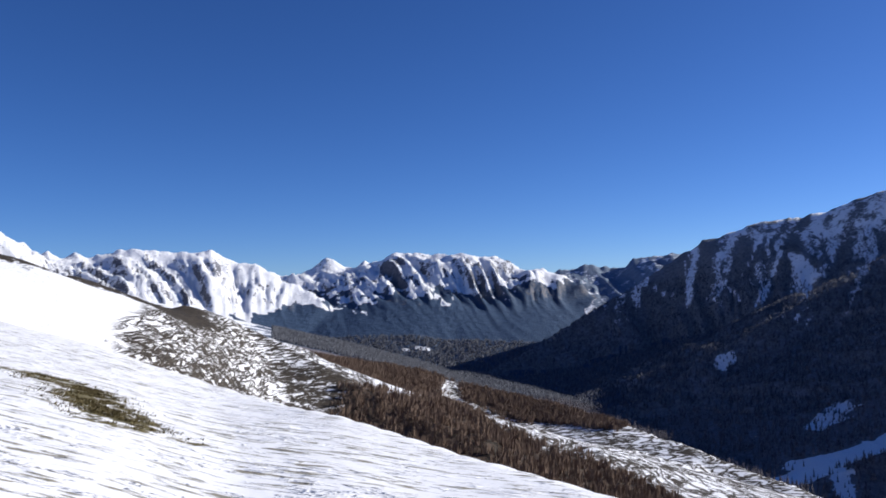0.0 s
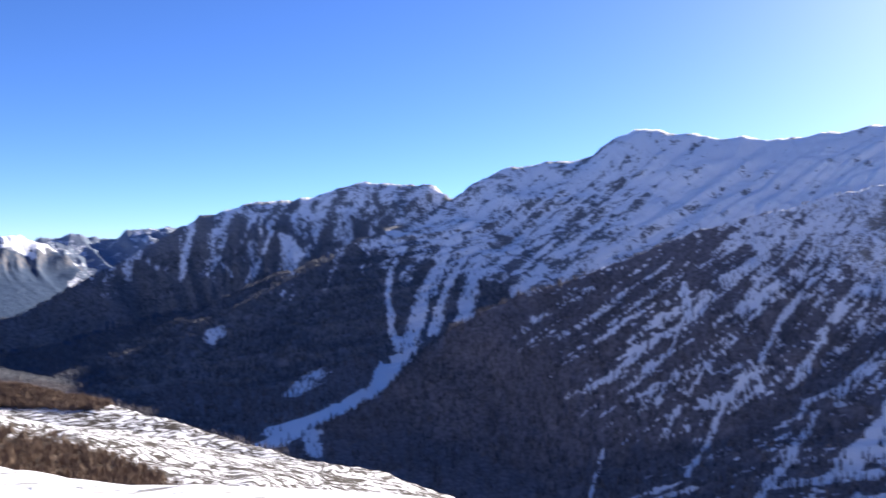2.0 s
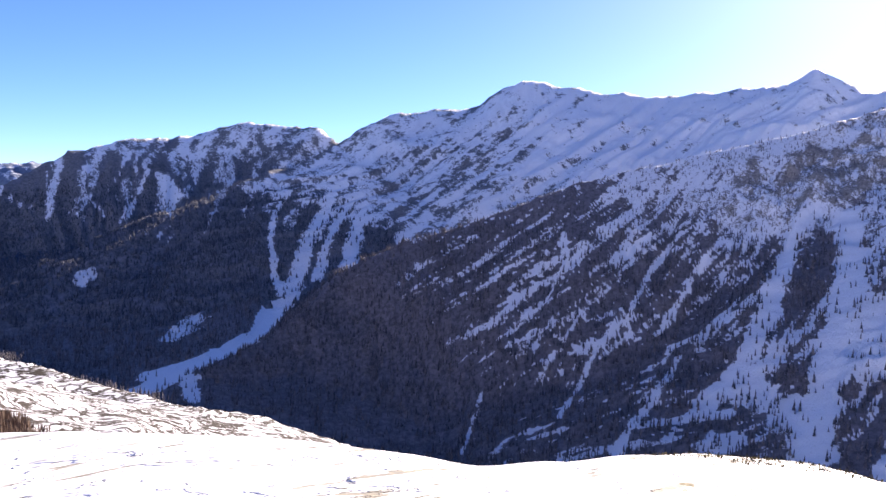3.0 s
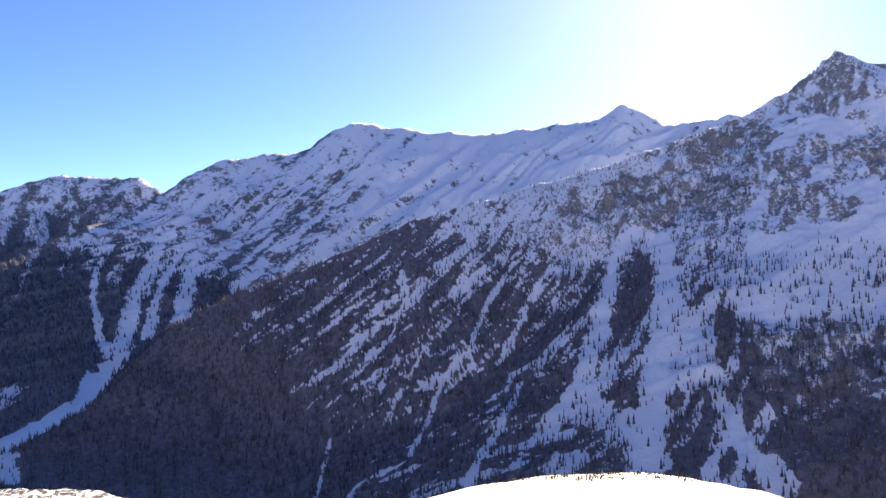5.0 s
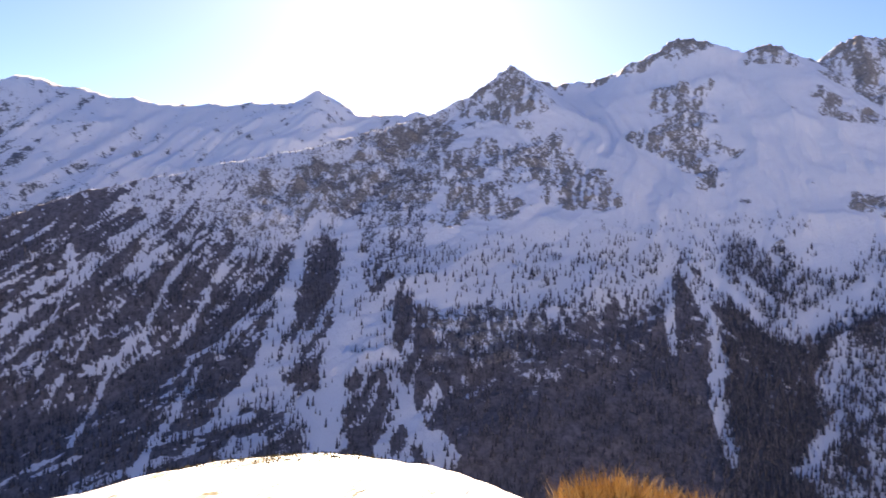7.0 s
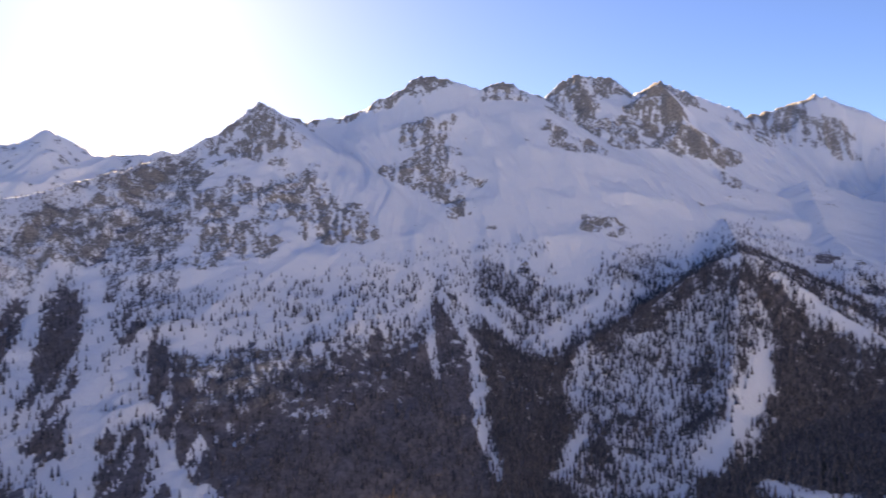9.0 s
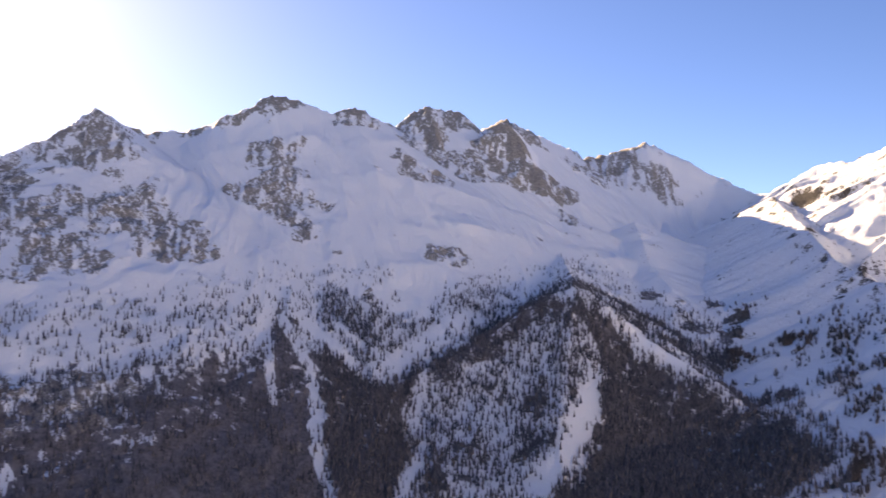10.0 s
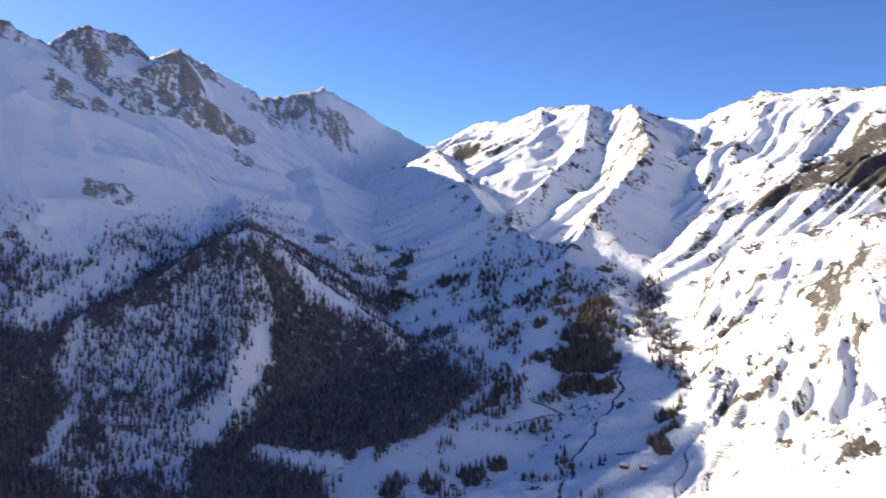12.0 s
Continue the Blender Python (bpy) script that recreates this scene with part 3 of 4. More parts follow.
def cover_of(px, py, z, region, dist, run, up):
    """How much bare rock, woodland floor and ledges lie at each place and how densely trees stand there, 0 to 1. up: the upward part of the ground's normal."""
    is_in = lambda *names: np.isin(region, [REGIONS.index(n) for n in names])
    bearing = np.degrees(np.arctan2(px, py))
    patch = fbm(px / 120, py / 120, 4)
    small = fbm(px / 28 + 50, py / 28, 3)
    angle = np.degrees(np.arctan2(z, np.sqrt(px * px + py * py)))
    lean = np.interp(bearing, [8, 30, 40, 49, 57, 65, 70, 80, 160], [0.3, 0.35, 1.3, 1.25, 0.95, 0.6, 0.42, 0.15, 0.0])
    streak = ridged((bearing - lean * angle) / 0.95 + 1.5 * patch + 0.5 * small, angle / 11 + 5, 4, 0.65)
    thin = ridged((bearing - lean * angle) / 1.25 + 1.0 * patch + 0.25 * small, angle / 6 + 9, 3, 0.75)
    clear = chute_at(px, py)
    crag = crag_at(px, py)
    grove = grove_at(px, py)
    steep = 1 - up
    ribs = ridged(bearing / 0.42 + 1.2 * small, angle / 1.1 + small, 4, 0.65)
    crag = step(crag, 0.12, 0.5) * (0.42 + 0.8 * step(ribs, 0.44, 0.70))
    rock = np.zeros(px.shape, np.float32)
    wood = np.zeros(px.shape, np.float32)
    # shaded opposite mountain: crags above, close forest at its foot, scattered trees between
    away = np.sqrt(px * px + py * py)
    m = is_in("mountain_main") | (is_in("mountain_sunny", "valley_floor") & (bearing > 110) & (bearing < 133) & (away < 1500))
    rock = np.where(m, 0.51 * crag + 0.8 * np.clip(steep - 0.34, 0, 1) + 0.35 * (small - 0.5) + 0.25 * step(45 - dist, 0, 45), rock)
    under = np.interp(bearing, [b for b, _ in FOREST_TOP], [h for _, h in FOREST_TOP]) - z
    close = step(under + 50 * (small - 0.5) + 40 * (patch - 0.5) + 60 * (thin - 0.6) * step(94 - bearing, 0, 4), -14, 26)
    left_foot = step(93 - bearing, 0, 2) * step(bearing, 70, 74)
    close = close * (1 - left_foot * step(80 - under + 60 * (patch - 0.5), 0, 70) * 0.5 * step(thin + 0.6 * (small - 0.5), 0.5, 0.72))
    # the hill's open flank: single firs on snow, with a closed wood along its crest and on its far side
    side = np.interp(under, [0, 60, 90, 170, 240, 300, 400], [113.0, 114.6, 115.4, 115.7, 114.0, 111.0, 107.5])
    flank = step(bearing, 101.0, 102.6) * step(side - bearing + 1.6 * (small - 0.5), 0, 0.5) * step(under + 60 * (patch - 0.5), 40, 62)
    tuft = fbm(px / 13 + 3, py / 13, 3)
    close = close * (1 - flank * (0.10 + 0.44 * step(0.6 * tuft + 0.4 * small + 0.3 * (thin - 0.6), 0.42, 0.58)))
    close = close * (0.80 + 0.5 * (tuft - 0.5) + 0.2 * step(under, 90, 200))
    sparse = 0.6 * step(-under, -10, 10) * step(115 + under + 90 * (patch - 0.5), 0, 60) * step(0.5 * tuft + 0.5 * small, 0.38, 0.55) * step(bearing, 70, 76)
    bowl = 0.55 * step(bearing, 93.5, 95) * step(101.5 - bearing, 0, 1.5) * step(z, -90, -60) * step(95 - z, 0, 40) * step(0.5 * tuft + 0.5 * small + 0.5 * (patch - 0.5), 0.44, 0.58)
    shelf = 0.6 * step(bearing, 106, 108) * step(z, -20, 10) * step(85 - z, 0, 30) * step(small, 0.44, 0.58) * step(118 - bearing, 0, 2)
    slope = np.maximum.reduce([close, sparse, bowl, shelf, 0.75 * grove])
    hill = m & ~is_in("mountain_main") & (z > np.interp(bearing, [116, 122, 124, 128, 131], [-288, -280, -271, -250, -234]) + 14 * (small - 0.5))
    wood = np.where(m, slope, wood)
    # wooded spur and the slope below it: dark towards its foot, streaked with snow, rocky towards the top
    m = is_in("wooded_spur") | (is_in("valley_floor") & (py > -100) & (dist_stream(px, py) > 30) & (bearing > 26)) | (is_in("mountain_main") & (bearing + 5 * (patch - 0.5) < 75.5))
    upper = step(bearing, 50, 62) * step(z + 90 * (patch - 0.5) - 3.2 * (64 - bearing), -70, 40)
    rock = np.where(m, 0.06 + 0.26 * upper + 0.22 * crag + 0.6 * np.clip(steep - 0.3, 0, 1) + 0.6 * (small - 0.5) * (0.5 + upper), rock)
    lines = step(thin, 0.70, 0.84) * (0.35 + 0.65 * step(small, 0.40, 0.58)) * step(bearing + 0.03 * z, 30, 46)
    hair = ridged((bearing - lean * angle) / 0.42 + 0.8 * patch + 0.4 * tuft, angle / 4.5 + 4, 3, 0.8)
    lines = np.maximum(lines, 0.66 * step(hair, 0.66, 0.84) * step(tuft, 0.38, 0.58) * step(bearing + 0.03 * z + 6 * (patch - 0.5), 30, 47))
    wood = np.where(m, (0.92 - 0.16 * upper - 0.15 * step(z, 110, 200) + 0.35 * (tuft - 0.5)) * (1 - 0.72 * lines) * (1 - upper * 0.42 * step(0.5 * small + 0.5 * tuft + 0.5 * (patch - 0.5), 0.46, 0.6)), wood)
    # ridges behind
    m = is_in("mountain_ridge")
    smooth = step(bearing, 42, 54)
    rock = np.where(m, 0.47 - 0.27 * smooth + 0.25 * step(35 - dist, 0, 35) + 1.1 * np.clip(steep - 0.25, 0, 1) + 0.9 * (small - 0.5) - 0.7 * (streak - 0.6), rock)
    high = np.interp(bearing, [20, 28, 32, 36, 40, 44], [230, 130, 40, 10, -60, -260])
    gaps = step(streak + 0.4 * (patch - 0.5), 0.70, 0.82) * step(z + 120 * (patch - 0.5), -150, 0)
    wood = np.where(m, step(high - z + 110 * (patch - 0.5) + 60 * (small - 0.5), -50, 40) * (1 - 0.7 * gaps), wood)
    m = is_in("mountain_back")
    rock = np.where(m, 0.54 + 1.1 * np.clip(steep - 0.25, 0, 1) + 1.0 * (small - 0.5) - 0.9 * (streak - 0.6), rock)
    gaps = step(streak + 0.4 * (patch - 0.5), 0.68, 0.80) * step(z + 160 * (patch - 0.5), -160, 20)
    wood = np.where(m, step(230 - z + 200 * (patch - 0.5), -170, 130) * (1 - 0.4 * gaps) * 0.93, wood)
    # far ranges, with haze in their forest and rock colours
    m = is_in("far_range", "distant_range")
    blue = is_in("distant_range")
    # more rock on the distant range, so its haze-blue colour shows over snow
    rock = np.where(m, (0.22 + 1.5 * np.clip(steep - 0.18, 0, 1) + 0.7 * (small - 0.5) + 0.5 * (patch - 0.5) + 0.5 * blue) * step(z, -170, -20), rock)
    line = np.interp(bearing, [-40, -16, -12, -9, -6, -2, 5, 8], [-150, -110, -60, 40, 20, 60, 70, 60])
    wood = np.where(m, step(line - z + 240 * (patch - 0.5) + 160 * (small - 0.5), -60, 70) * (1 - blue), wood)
    # sunlit mountain
    m = is_in("mountain_sunny")
    face, half, _, _ = along(px, py, SHADED_ROCK_FACE)
    # rock cover that also paints the shade on this face
    shaded_scar = step(half * (0.6 + 0.9 * patch) - face, -6, 10)
    lines = step(ridged(run / 26 + 2 * small, dist / 170 + patch, 3, 0.6), 0.72, 0.84) * step(patch, 0.44, 0.54) * np.maximum(step(z, -80, 0), step(bearing, 145, 148)) * step(bearing, 134, 138)
    tread = step(ridged((angle - 0.45 * bearing) / 0.6 + 1.2 * small, (bearing + angle) / 4, 3, 0.7), 0.66, 0.80) * step(tuft, 0.42, 0.58) * step(bearing, 142.5, 145.5)
    rock = np.where(m, 0.15 + 0.34 * lines + 0.42 * tread + 0.28 * step(90 - dist, 0, 90) * step(ribs, 0.52, 0.7) + 0.5 * shaded_scar + 0.5 * crag + 1.5 * np.clip(steep - 0.28, 0, 1) + 0.8 * (small - 0.5), rock)
    wood = np.where(m, np.maximum(0.9 * grove, step(-z + 140 * (patch - 0.5), 0, 70) * 0.5 * np.maximum(step(tuft, 0.46, 0.62) * step(fbm(px / 60 + 21, py / 60, 3), 0.44, 0.56) * (z > -150) * step(141 - bearing, 0, 3), step(fbm(px / 38 + 21, py / 38, 4), 0.60, 0.72) * step(-bearing, -140, -134))), wood)
    # heath and larch hillsides
    m = is_in("heath_hillside", "larch_hillside")
    blur = 3.0 * (patch - 0.5) + 1.6 * (small - 0.5)
    top = np.interp(bearing, [-8, 0, 4.5, 8.4, 12.2, 14], [-7.0, -7.5, -8.7, -9.2, -9.7, -8.0])
    foot = np.interp(bearing, [-8, 0, 3.7, 6.8, 10.6, 14.0, 15.8, 24], [-6.6, -7.2, -8.8, -10.4, -11.3, -12.7, -13.7, -19.0])
    upper = step(angle - top + 0.4 * blur, 0.0, 0.4) * step(bearing, -15, -13)
    lower = step(foot - angle + 0.5 * blur, 0.0, 0.5) * step(bearing + angle * 0 + blur, -7.5, -5.5)
    wood = np.where(m, np.maximum(upper * is_in("larch_hillside"), lower), wood)
    heath = 1.05 * step(bearing + 1.6 * blur, -23.5, -18.5) * step(-4 - bearing, 0, 2)
    edge_of_hill = 0.62 * step(24 - dist + 50 * (small - 0.5), 0, 14) * step(-bearing, 14.5, 18) * is_in("heath_hillside")
    meadow = step(bearing, -2, 2)
    rock = np.where(m, np.clip(0.10 + 0.30 * heath + edge_of_hill, 0, 1) + 0.5 * (small - 0.5), rock)
    meadow = np.clip(meadow + heath, 0, 1)
    ledges = 0.62 * step(patch, 0.50, 0.66) * step(-np.sqrt(px * px + py * py), -1400, -1000) * step(bearing, 143, 147)
    meadow = np.where(is_in("mountain_sunny"), ledges, meadow)
    m = is_in("valley_floor")
    open_foot = step(bearing, 101, 103) * step(111 - bearing, 0, 2)
    foot = np.where(bearing < 26, step(dist_stream(px, py), 22, 34), 0.9 * (bearing > 84) * (bearing < 115) * (1 - open_foot * (0.3 + 0.4 * step(tuft, 0.40, 0.56))))
    wood = np.where(m, np.where(py > -480, np.maximum(wood, foot), np.maximum(grove, 0.25 * step(patch, 0.55, 0.62))), wood)
    wood = np.where(hill, np.maximum(wood, slope), wood)
    # bare patch of turf in the near snow
    m = is_in("snow_meadow")
    turf, _, _, _ = along(px, py, [(-8.5, 17.2, 0), (-7.3, 15.9, 0), (-6.2, 14.4, 0), (-5.0, 12.7, 0)])
    near = np.sqrt(px * px + py * py)
    fringe = step(bearing, 57, 62) * step(-bearing, -82, -76) * step(near, 9.8, 11.0) * step(-near, -14, -12.5)
    spot = np.minimum.reduce([np.hypot(px - x, (py - y)) / s for x, y, s in ((1.75, 4.9, 0.16), (2.55, 4.75, 0.22), (5.6, 3.9, 0.15), (2.1, 6.6, 0.12), (7.4, 3.9, 0.35), (7.9, 3.5, 0.25), (8.6, 4.6, 0.3))])
    rock = np.where(m, 0.6 * step(turf + 1.6 * (fbm(px * 1.1, py * 1.1, 3) - 0.5), 1.25, 0.45) + 0.05 + 0.5 * fringe + 0.6 * step(spot, 1.2, 0.5), rock)
    wood = np.where(m, 0, wood)
    shaded = is_in("wooded_spur", "mountain_main") & (wood > 0.08)
    wood = np.where(shaded, np.maximum(wood, 0.28 * step(fbm(px / 7, py / 7 + 8, 2), 0.40, 0.6)), wood)
    trees = np.clip(wood * (1 - clear), 0, 1)
    return np.clip(rock * (1 - 0.7 * clear), 0, 1), step(trees, 0.42, 0.98), meadow, trees


GRID = {}


def sample(px, py, name, smooth=True):
    """The built ground's height, or another layer of it, at places on the map."""
    px, py = np.asarray(px, np.float64), np.asarray(py, np.float64)
    a, r = np.arctan2(px, py), np.hypot(px, py)
    a = np.where(a < GRID["bearing"][0], a + 2 * np.pi, a)
    j = np.clip(np.searchsorted(GRID["bearing"], a) - 1, 0, len(GRID["bearing"]) - 2)
    i = np.clip(np.searchsorted(GRID["radius"], r) - 1, 0, len(GRID["radius"]) - 2)
    layer = GRID[name]
    if not smooth:
        return layer[i, j]
    u = np.clip((a - GRID["bearing"][j]) / (GRID["bearing"][j + 1] - GRID["bearing"][j]), 0, 1)
    v = np.clip((r - GRID["radius"][i]) / (GRID["radius"][i + 1] - GRID["radius"][i]), 0, 1)
    return (layer[i, j] * (1 - u) + layer[i, j + 1] * u) * (1 - v) + (layer[i + 1, j] * (1 - u) + layer[i + 1, j + 1] * u) * v


def build_land():
    fine = np.arange(-33.0, 160.01, 0.13)
    coarse = np.arange(161.5, 326.0, 1.5)
    bearing = np.radians(np.concatenate([fine, coarse]))
    radius = np.concatenate([[0.0, 0.3], np.geomspace(0.8, 120, 78), np.linspace(123, 700, 95), np.linspace(706, 2900, 360), np.linspace(2928, 4960, 72)])
    a, r = np.meshgrid(bearing, radius)
    x, y = (r * np.sin(a)).astype(np.float32), (r * np.cos(a)).astype(np.float32)
    z, region, dist, run = land(x, y)
    GRID.update(bearing=bearing, radius=radius, z=z, region=region)
    p = np.stack([x, y, z], -1)
    across = np.roll(p, -1, 1) - np.roll(p, 1, 1)
    outward = np.gradient(p, axis=0)
    normal = np.cross(across, outward)
    up = np.abs(normal[..., 2]) / np.maximum(np.linalg.norm(normal, axis=-1), 1e-9)
    rock, wood, meadow, trees = cover_of(x, y, z, region, dist, run, up)
    GRID.update(trees=trees)
    rows, cols = x.shape
    i, j = np.meshgrid(np.arange(rows - 1), np.arange(cols), indexing="ij")
    j1 = (j + 1) % cols
    quads = np.stack([i * cols + j, i * cols + j1, (i + 1) * cols + j1, (i + 1) * cols + j], -1).reshape(-1, 4)[:, ::-1]
    of_quad = region[:-1].reshape(-1)
    flat = p.reshape(-1, 3)
    tint = np.stack([meadow, rock, wood, np.ones_like(rock)], -1).reshape(-1, 4).astype(np.float32)
    made = {}
    for k, name in enumerate(REGIONS):
        mine = quads[of_quad == k]
        if not len(mine):
            continue
        used, back = np.unique(mine, return_inverse=True)
        back = back.reshape(-1).astype(np.int32)
        mesh = bpy.data.meshes.new(name)
        mesh.vertices.add(len(used))
        mesh.vertices.foreach_set("co", flat[used].astype(np.float32).ravel())
        mesh.loops.add(len(back))
        mesh.loops.foreach_set("vertex_index", back)
        mesh.polygons.add(len(mine))
        mesh.polygons.foreach_set("loop_start", np.arange(0, len(back), 4, dtype=np.int32))
        mesh.polygons.foreach_set("use_smooth", np.ones(len(mine), bool))
        mesh.update(calc_edges=True)
        layer = mesh.attributes.new("cover", 'FLOAT_COLOR', 'POINT')
        layer.data.foreach_set("color", tint[used].ravel())
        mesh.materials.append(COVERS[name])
        made[name] = new(name, mesh)
    return made


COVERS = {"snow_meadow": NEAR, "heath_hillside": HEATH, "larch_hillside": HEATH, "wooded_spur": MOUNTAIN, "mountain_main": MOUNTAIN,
          "mountain_sunny": SUNNY, "mountain_ridge": HAZED_BACK, "mountain_back": HAZED_BACK, "far_range": HAZED_FAR, "distant_range": HAZED_DISTANT, "valley_floor": MOUNTAIN}
LABELS = {
    "snow_meadow": ("wind-packed white alpine meadow under the viewpoint", "ground"),
    "heath_hillside": ("snowy hillside streaked with brown bare heath", "hillside"),
    "larch_hillside": ("hillside with brown larch wood and patchy snow meadow", "hillside"),
    "wooded_spur": ("shaded mountain spur striped with forest and snow chutes", "mountain"),
    "mountain_main": ("shaded snowy mountain with grey rock crest and wooded foot", "mountain"),
    "mountain_sunny": ("sunlit snowy mountain with ribs, hollows and brown rock", "mountain"),
    "mountain_ridge": ("long shaded snow ridge behind the wooded spur", "mountain"),
    "mountain_back": ("dark blue shaded mountain with forest and snowy gullies", "mountain"),
    "far_range": ("distant range of jagged snow peaks above dark forest", "mountain range"),
    "distant_range": ("pale blue-grey mountain chain on the horizon", "mountain range"),
    "valley_floor": ("snow-covered valley floor between wooded slopes", "ground"),
}
LAND = build_land()
for name, ob in LAND.items():
    tagged(ob, LABELS[name][0], LABELS[name][1], kind="structure")


# ---- woods ----
def tree_material(name, dark, light, snow):
    n = Nodes(name)
    geo = n.make("ShaderNodeNewGeometry")
    color = n.mix(geo.outputs["Random Per Island"], dark, light)
    color = n.mix(n.math('MULTIPLY', n.ramp(n.noise(0.9, 3.0, 0.6), 0.55, 0.75), snow), color, (0.75, 0.77, 0.8))
    return n.finish(color, 0.9, None, 0.1)


SPRUCE = tree_material("conifer_needles", (0.066, 0.061, 0.066), (0.185, 0.167, 0.172), 0.35)
# Snow-flecked firs for far slopes, lightened and blued in place of haze.
HAZED_SNOWY = tree_material("hazed_snowy_conifers", (0.055, 0.06, 0.07), (0.15, 0.155, 0.175), 0.6)
LARCH = tree_material("bare_larch_twigs", (0.165, 0.118, 0.088), (0.21, 0.152, 0.113), 0.03)
BARE = tree_material("mixed_bare_trees", (0.075, 0.062, 0.060), (0.17, 0.14, 0.13), 0.15)



def wood_mesh(name, places, heights, widths, tiers, sides, material):
    """Many small conifers in one mesh: stacked ragged cones, each a tree."""
    rng = np.random.default_rng(len(places))
    n = len(places)
    ring = np.linspace(0, 2 * np.pi, sides, endpoint=False)
    verts, faces, base = [], [], 0
    for t in range(tiers):
        low = 0.10 + 0.82 * t / tiers
        high = min(1.0, low + 1.25 / tiers)
        wide = (1 - t / tiers) ** 0.85
        turn = rng.random(n)[:, None] * 6.28
        rag = 0.7 + 0.6 * rng.random((n, sides))
        x = places[:, :1] + np.cos(ring + turn) * widths[:, None] * wide * rag
        y = places[:, 1:2] + np.sin(ring + turn) * widths[:, None] * wide * rag
        z = places[:, 2:] + heights[:, None] * (low + 0.05 * (rng.random((n, sides)) - 0.5))
        skirt = np.stack([x, y, z], -1)
        lean = (rng.random((n, 2)) - 0.5) * 0.12 * heights[:, None]
        tip = np.stack([places[:, 0] + lean[:, 0] * high, places[:, 1] + lean[:, 1] * high, places[:, 2] + heights * high], -1)[:, None]
        block = np.concatenate([skirt, tip], 1).reshape(-1, 3)
        start = base + np.arange(n)[:, None] * (sides + 1)
        k = np.arange(sides)
        faces.append(np.stack([start + k, start + (k + 1) % sides, np.broadcast_to(start + sides, (n, sides))], -1).reshape(-1, 3))
        verts.append(block)
        base += len(block)
    verts, faces = np.concatenate(verts), np.concatenate(faces)
    mesh = bpy.data.meshes.new(name)
    mesh.vertices.add(len(verts))
    mesh.vertices.foreach_set("co", verts.astype(np.float32).ravel())
    mesh.loops.add(faces.size)
    mesh.loops.foreach_set("vertex_index", faces.astype(np.int32).ravel())
    mesh.polygons.add(len(faces))
    mesh.polygons.foreach_set("loop_start", np.arange(0, faces.size, 3, dtype=np.int32))
    mesh.update(calc_edges=True)
    mesh.materials.append(material)
    return new(name, mesh)


def spray_mesh(name, places, heights, widths, blades, thin, material):
    """Many small leafless trees in one mesh: each a spray of thin upright boughs."""
    rng = np.random.default_rng(len(places) + 1)
    n = len(places)
    verts = []
    for b in range(blades):
        turn = rng.random(n) * 6.28
        out = widths * (0.15 + 0.85 * rng.random(n))
        cx, cy = places[:, 0] + np.cos(turn) * out * 0.55, places[:, 1] + np.sin(turn) * out * 0.55
        half = widths * thin * (0.6 + 0.8 * rng.random(n))
        across = rng.random(n) * 6.28
        dx, dy = np.cos(across) * half, np.sin(across) * half
        foot = places[:, 2] + heights * (0.02 + 0.25 * rng.random(n))
        tip = places[:, 2] + heights * (1.0 - 0.45 * (out / widths) ** 2) * (0.8 + 0.25 * rng.random(n))
        verts.append(np.stack([np.stack([cx - dx, cy - dy, foot], -1), np.stack([cx + dx, cy + dy, foot], -1),
                               np.stack([cx + np.cos(turn) * out * 0.3, cy + np.sin(turn) * out * 0.3, tip], -1)], 1))
    verts = np.stack(verts, 1).reshape(-1, 3)
    count = len(verts) // 3
    mesh = bpy.data.meshes.new(name)
    mesh.vertices.add(len(verts))
    mesh.vertices.foreach_set("co", verts.astype(np.float32).ravel())
    mesh.loops.add(len(verts))
    mesh.loops.foreach_set("vertex_index", np.arange(len(verts), dtype=np.int32))
    mesh.polygons.add(count)
    mesh.polygons.foreach_set("loop_start", np.arange(0, len(verts), 3, dtype=np.int32))
    mesh.update(calc_edges=True)
    mesh.materials.append(material)
    return new(name, mesh)


def scatter(count, az0, az1, r0, r1, seed):
    rng = np.random.default_rng(seed)
    a = np.radians(az0 + (az1 - az0) * rng.random(count))
    r = np.sqrt(r0 ** 2 + (r1 ** 2 - r0 ** 2) * rng.random(count))
    x, y = (r * np.sin(a)).astype(np.float32), (r * np.cos(a)).astype(np.float32)
    z, wood, region = sample(x, y, "z"), sample(x, y, "trees"), sample(x, y, "region", False)
    keep = rng.random(count) < wood * np.where(region == REGIONS.index("valley_floor"), 0.6, 1.0)
    return np.stack([x, y, z], -1)[keep], region[keep], rng.random(keep.sum())


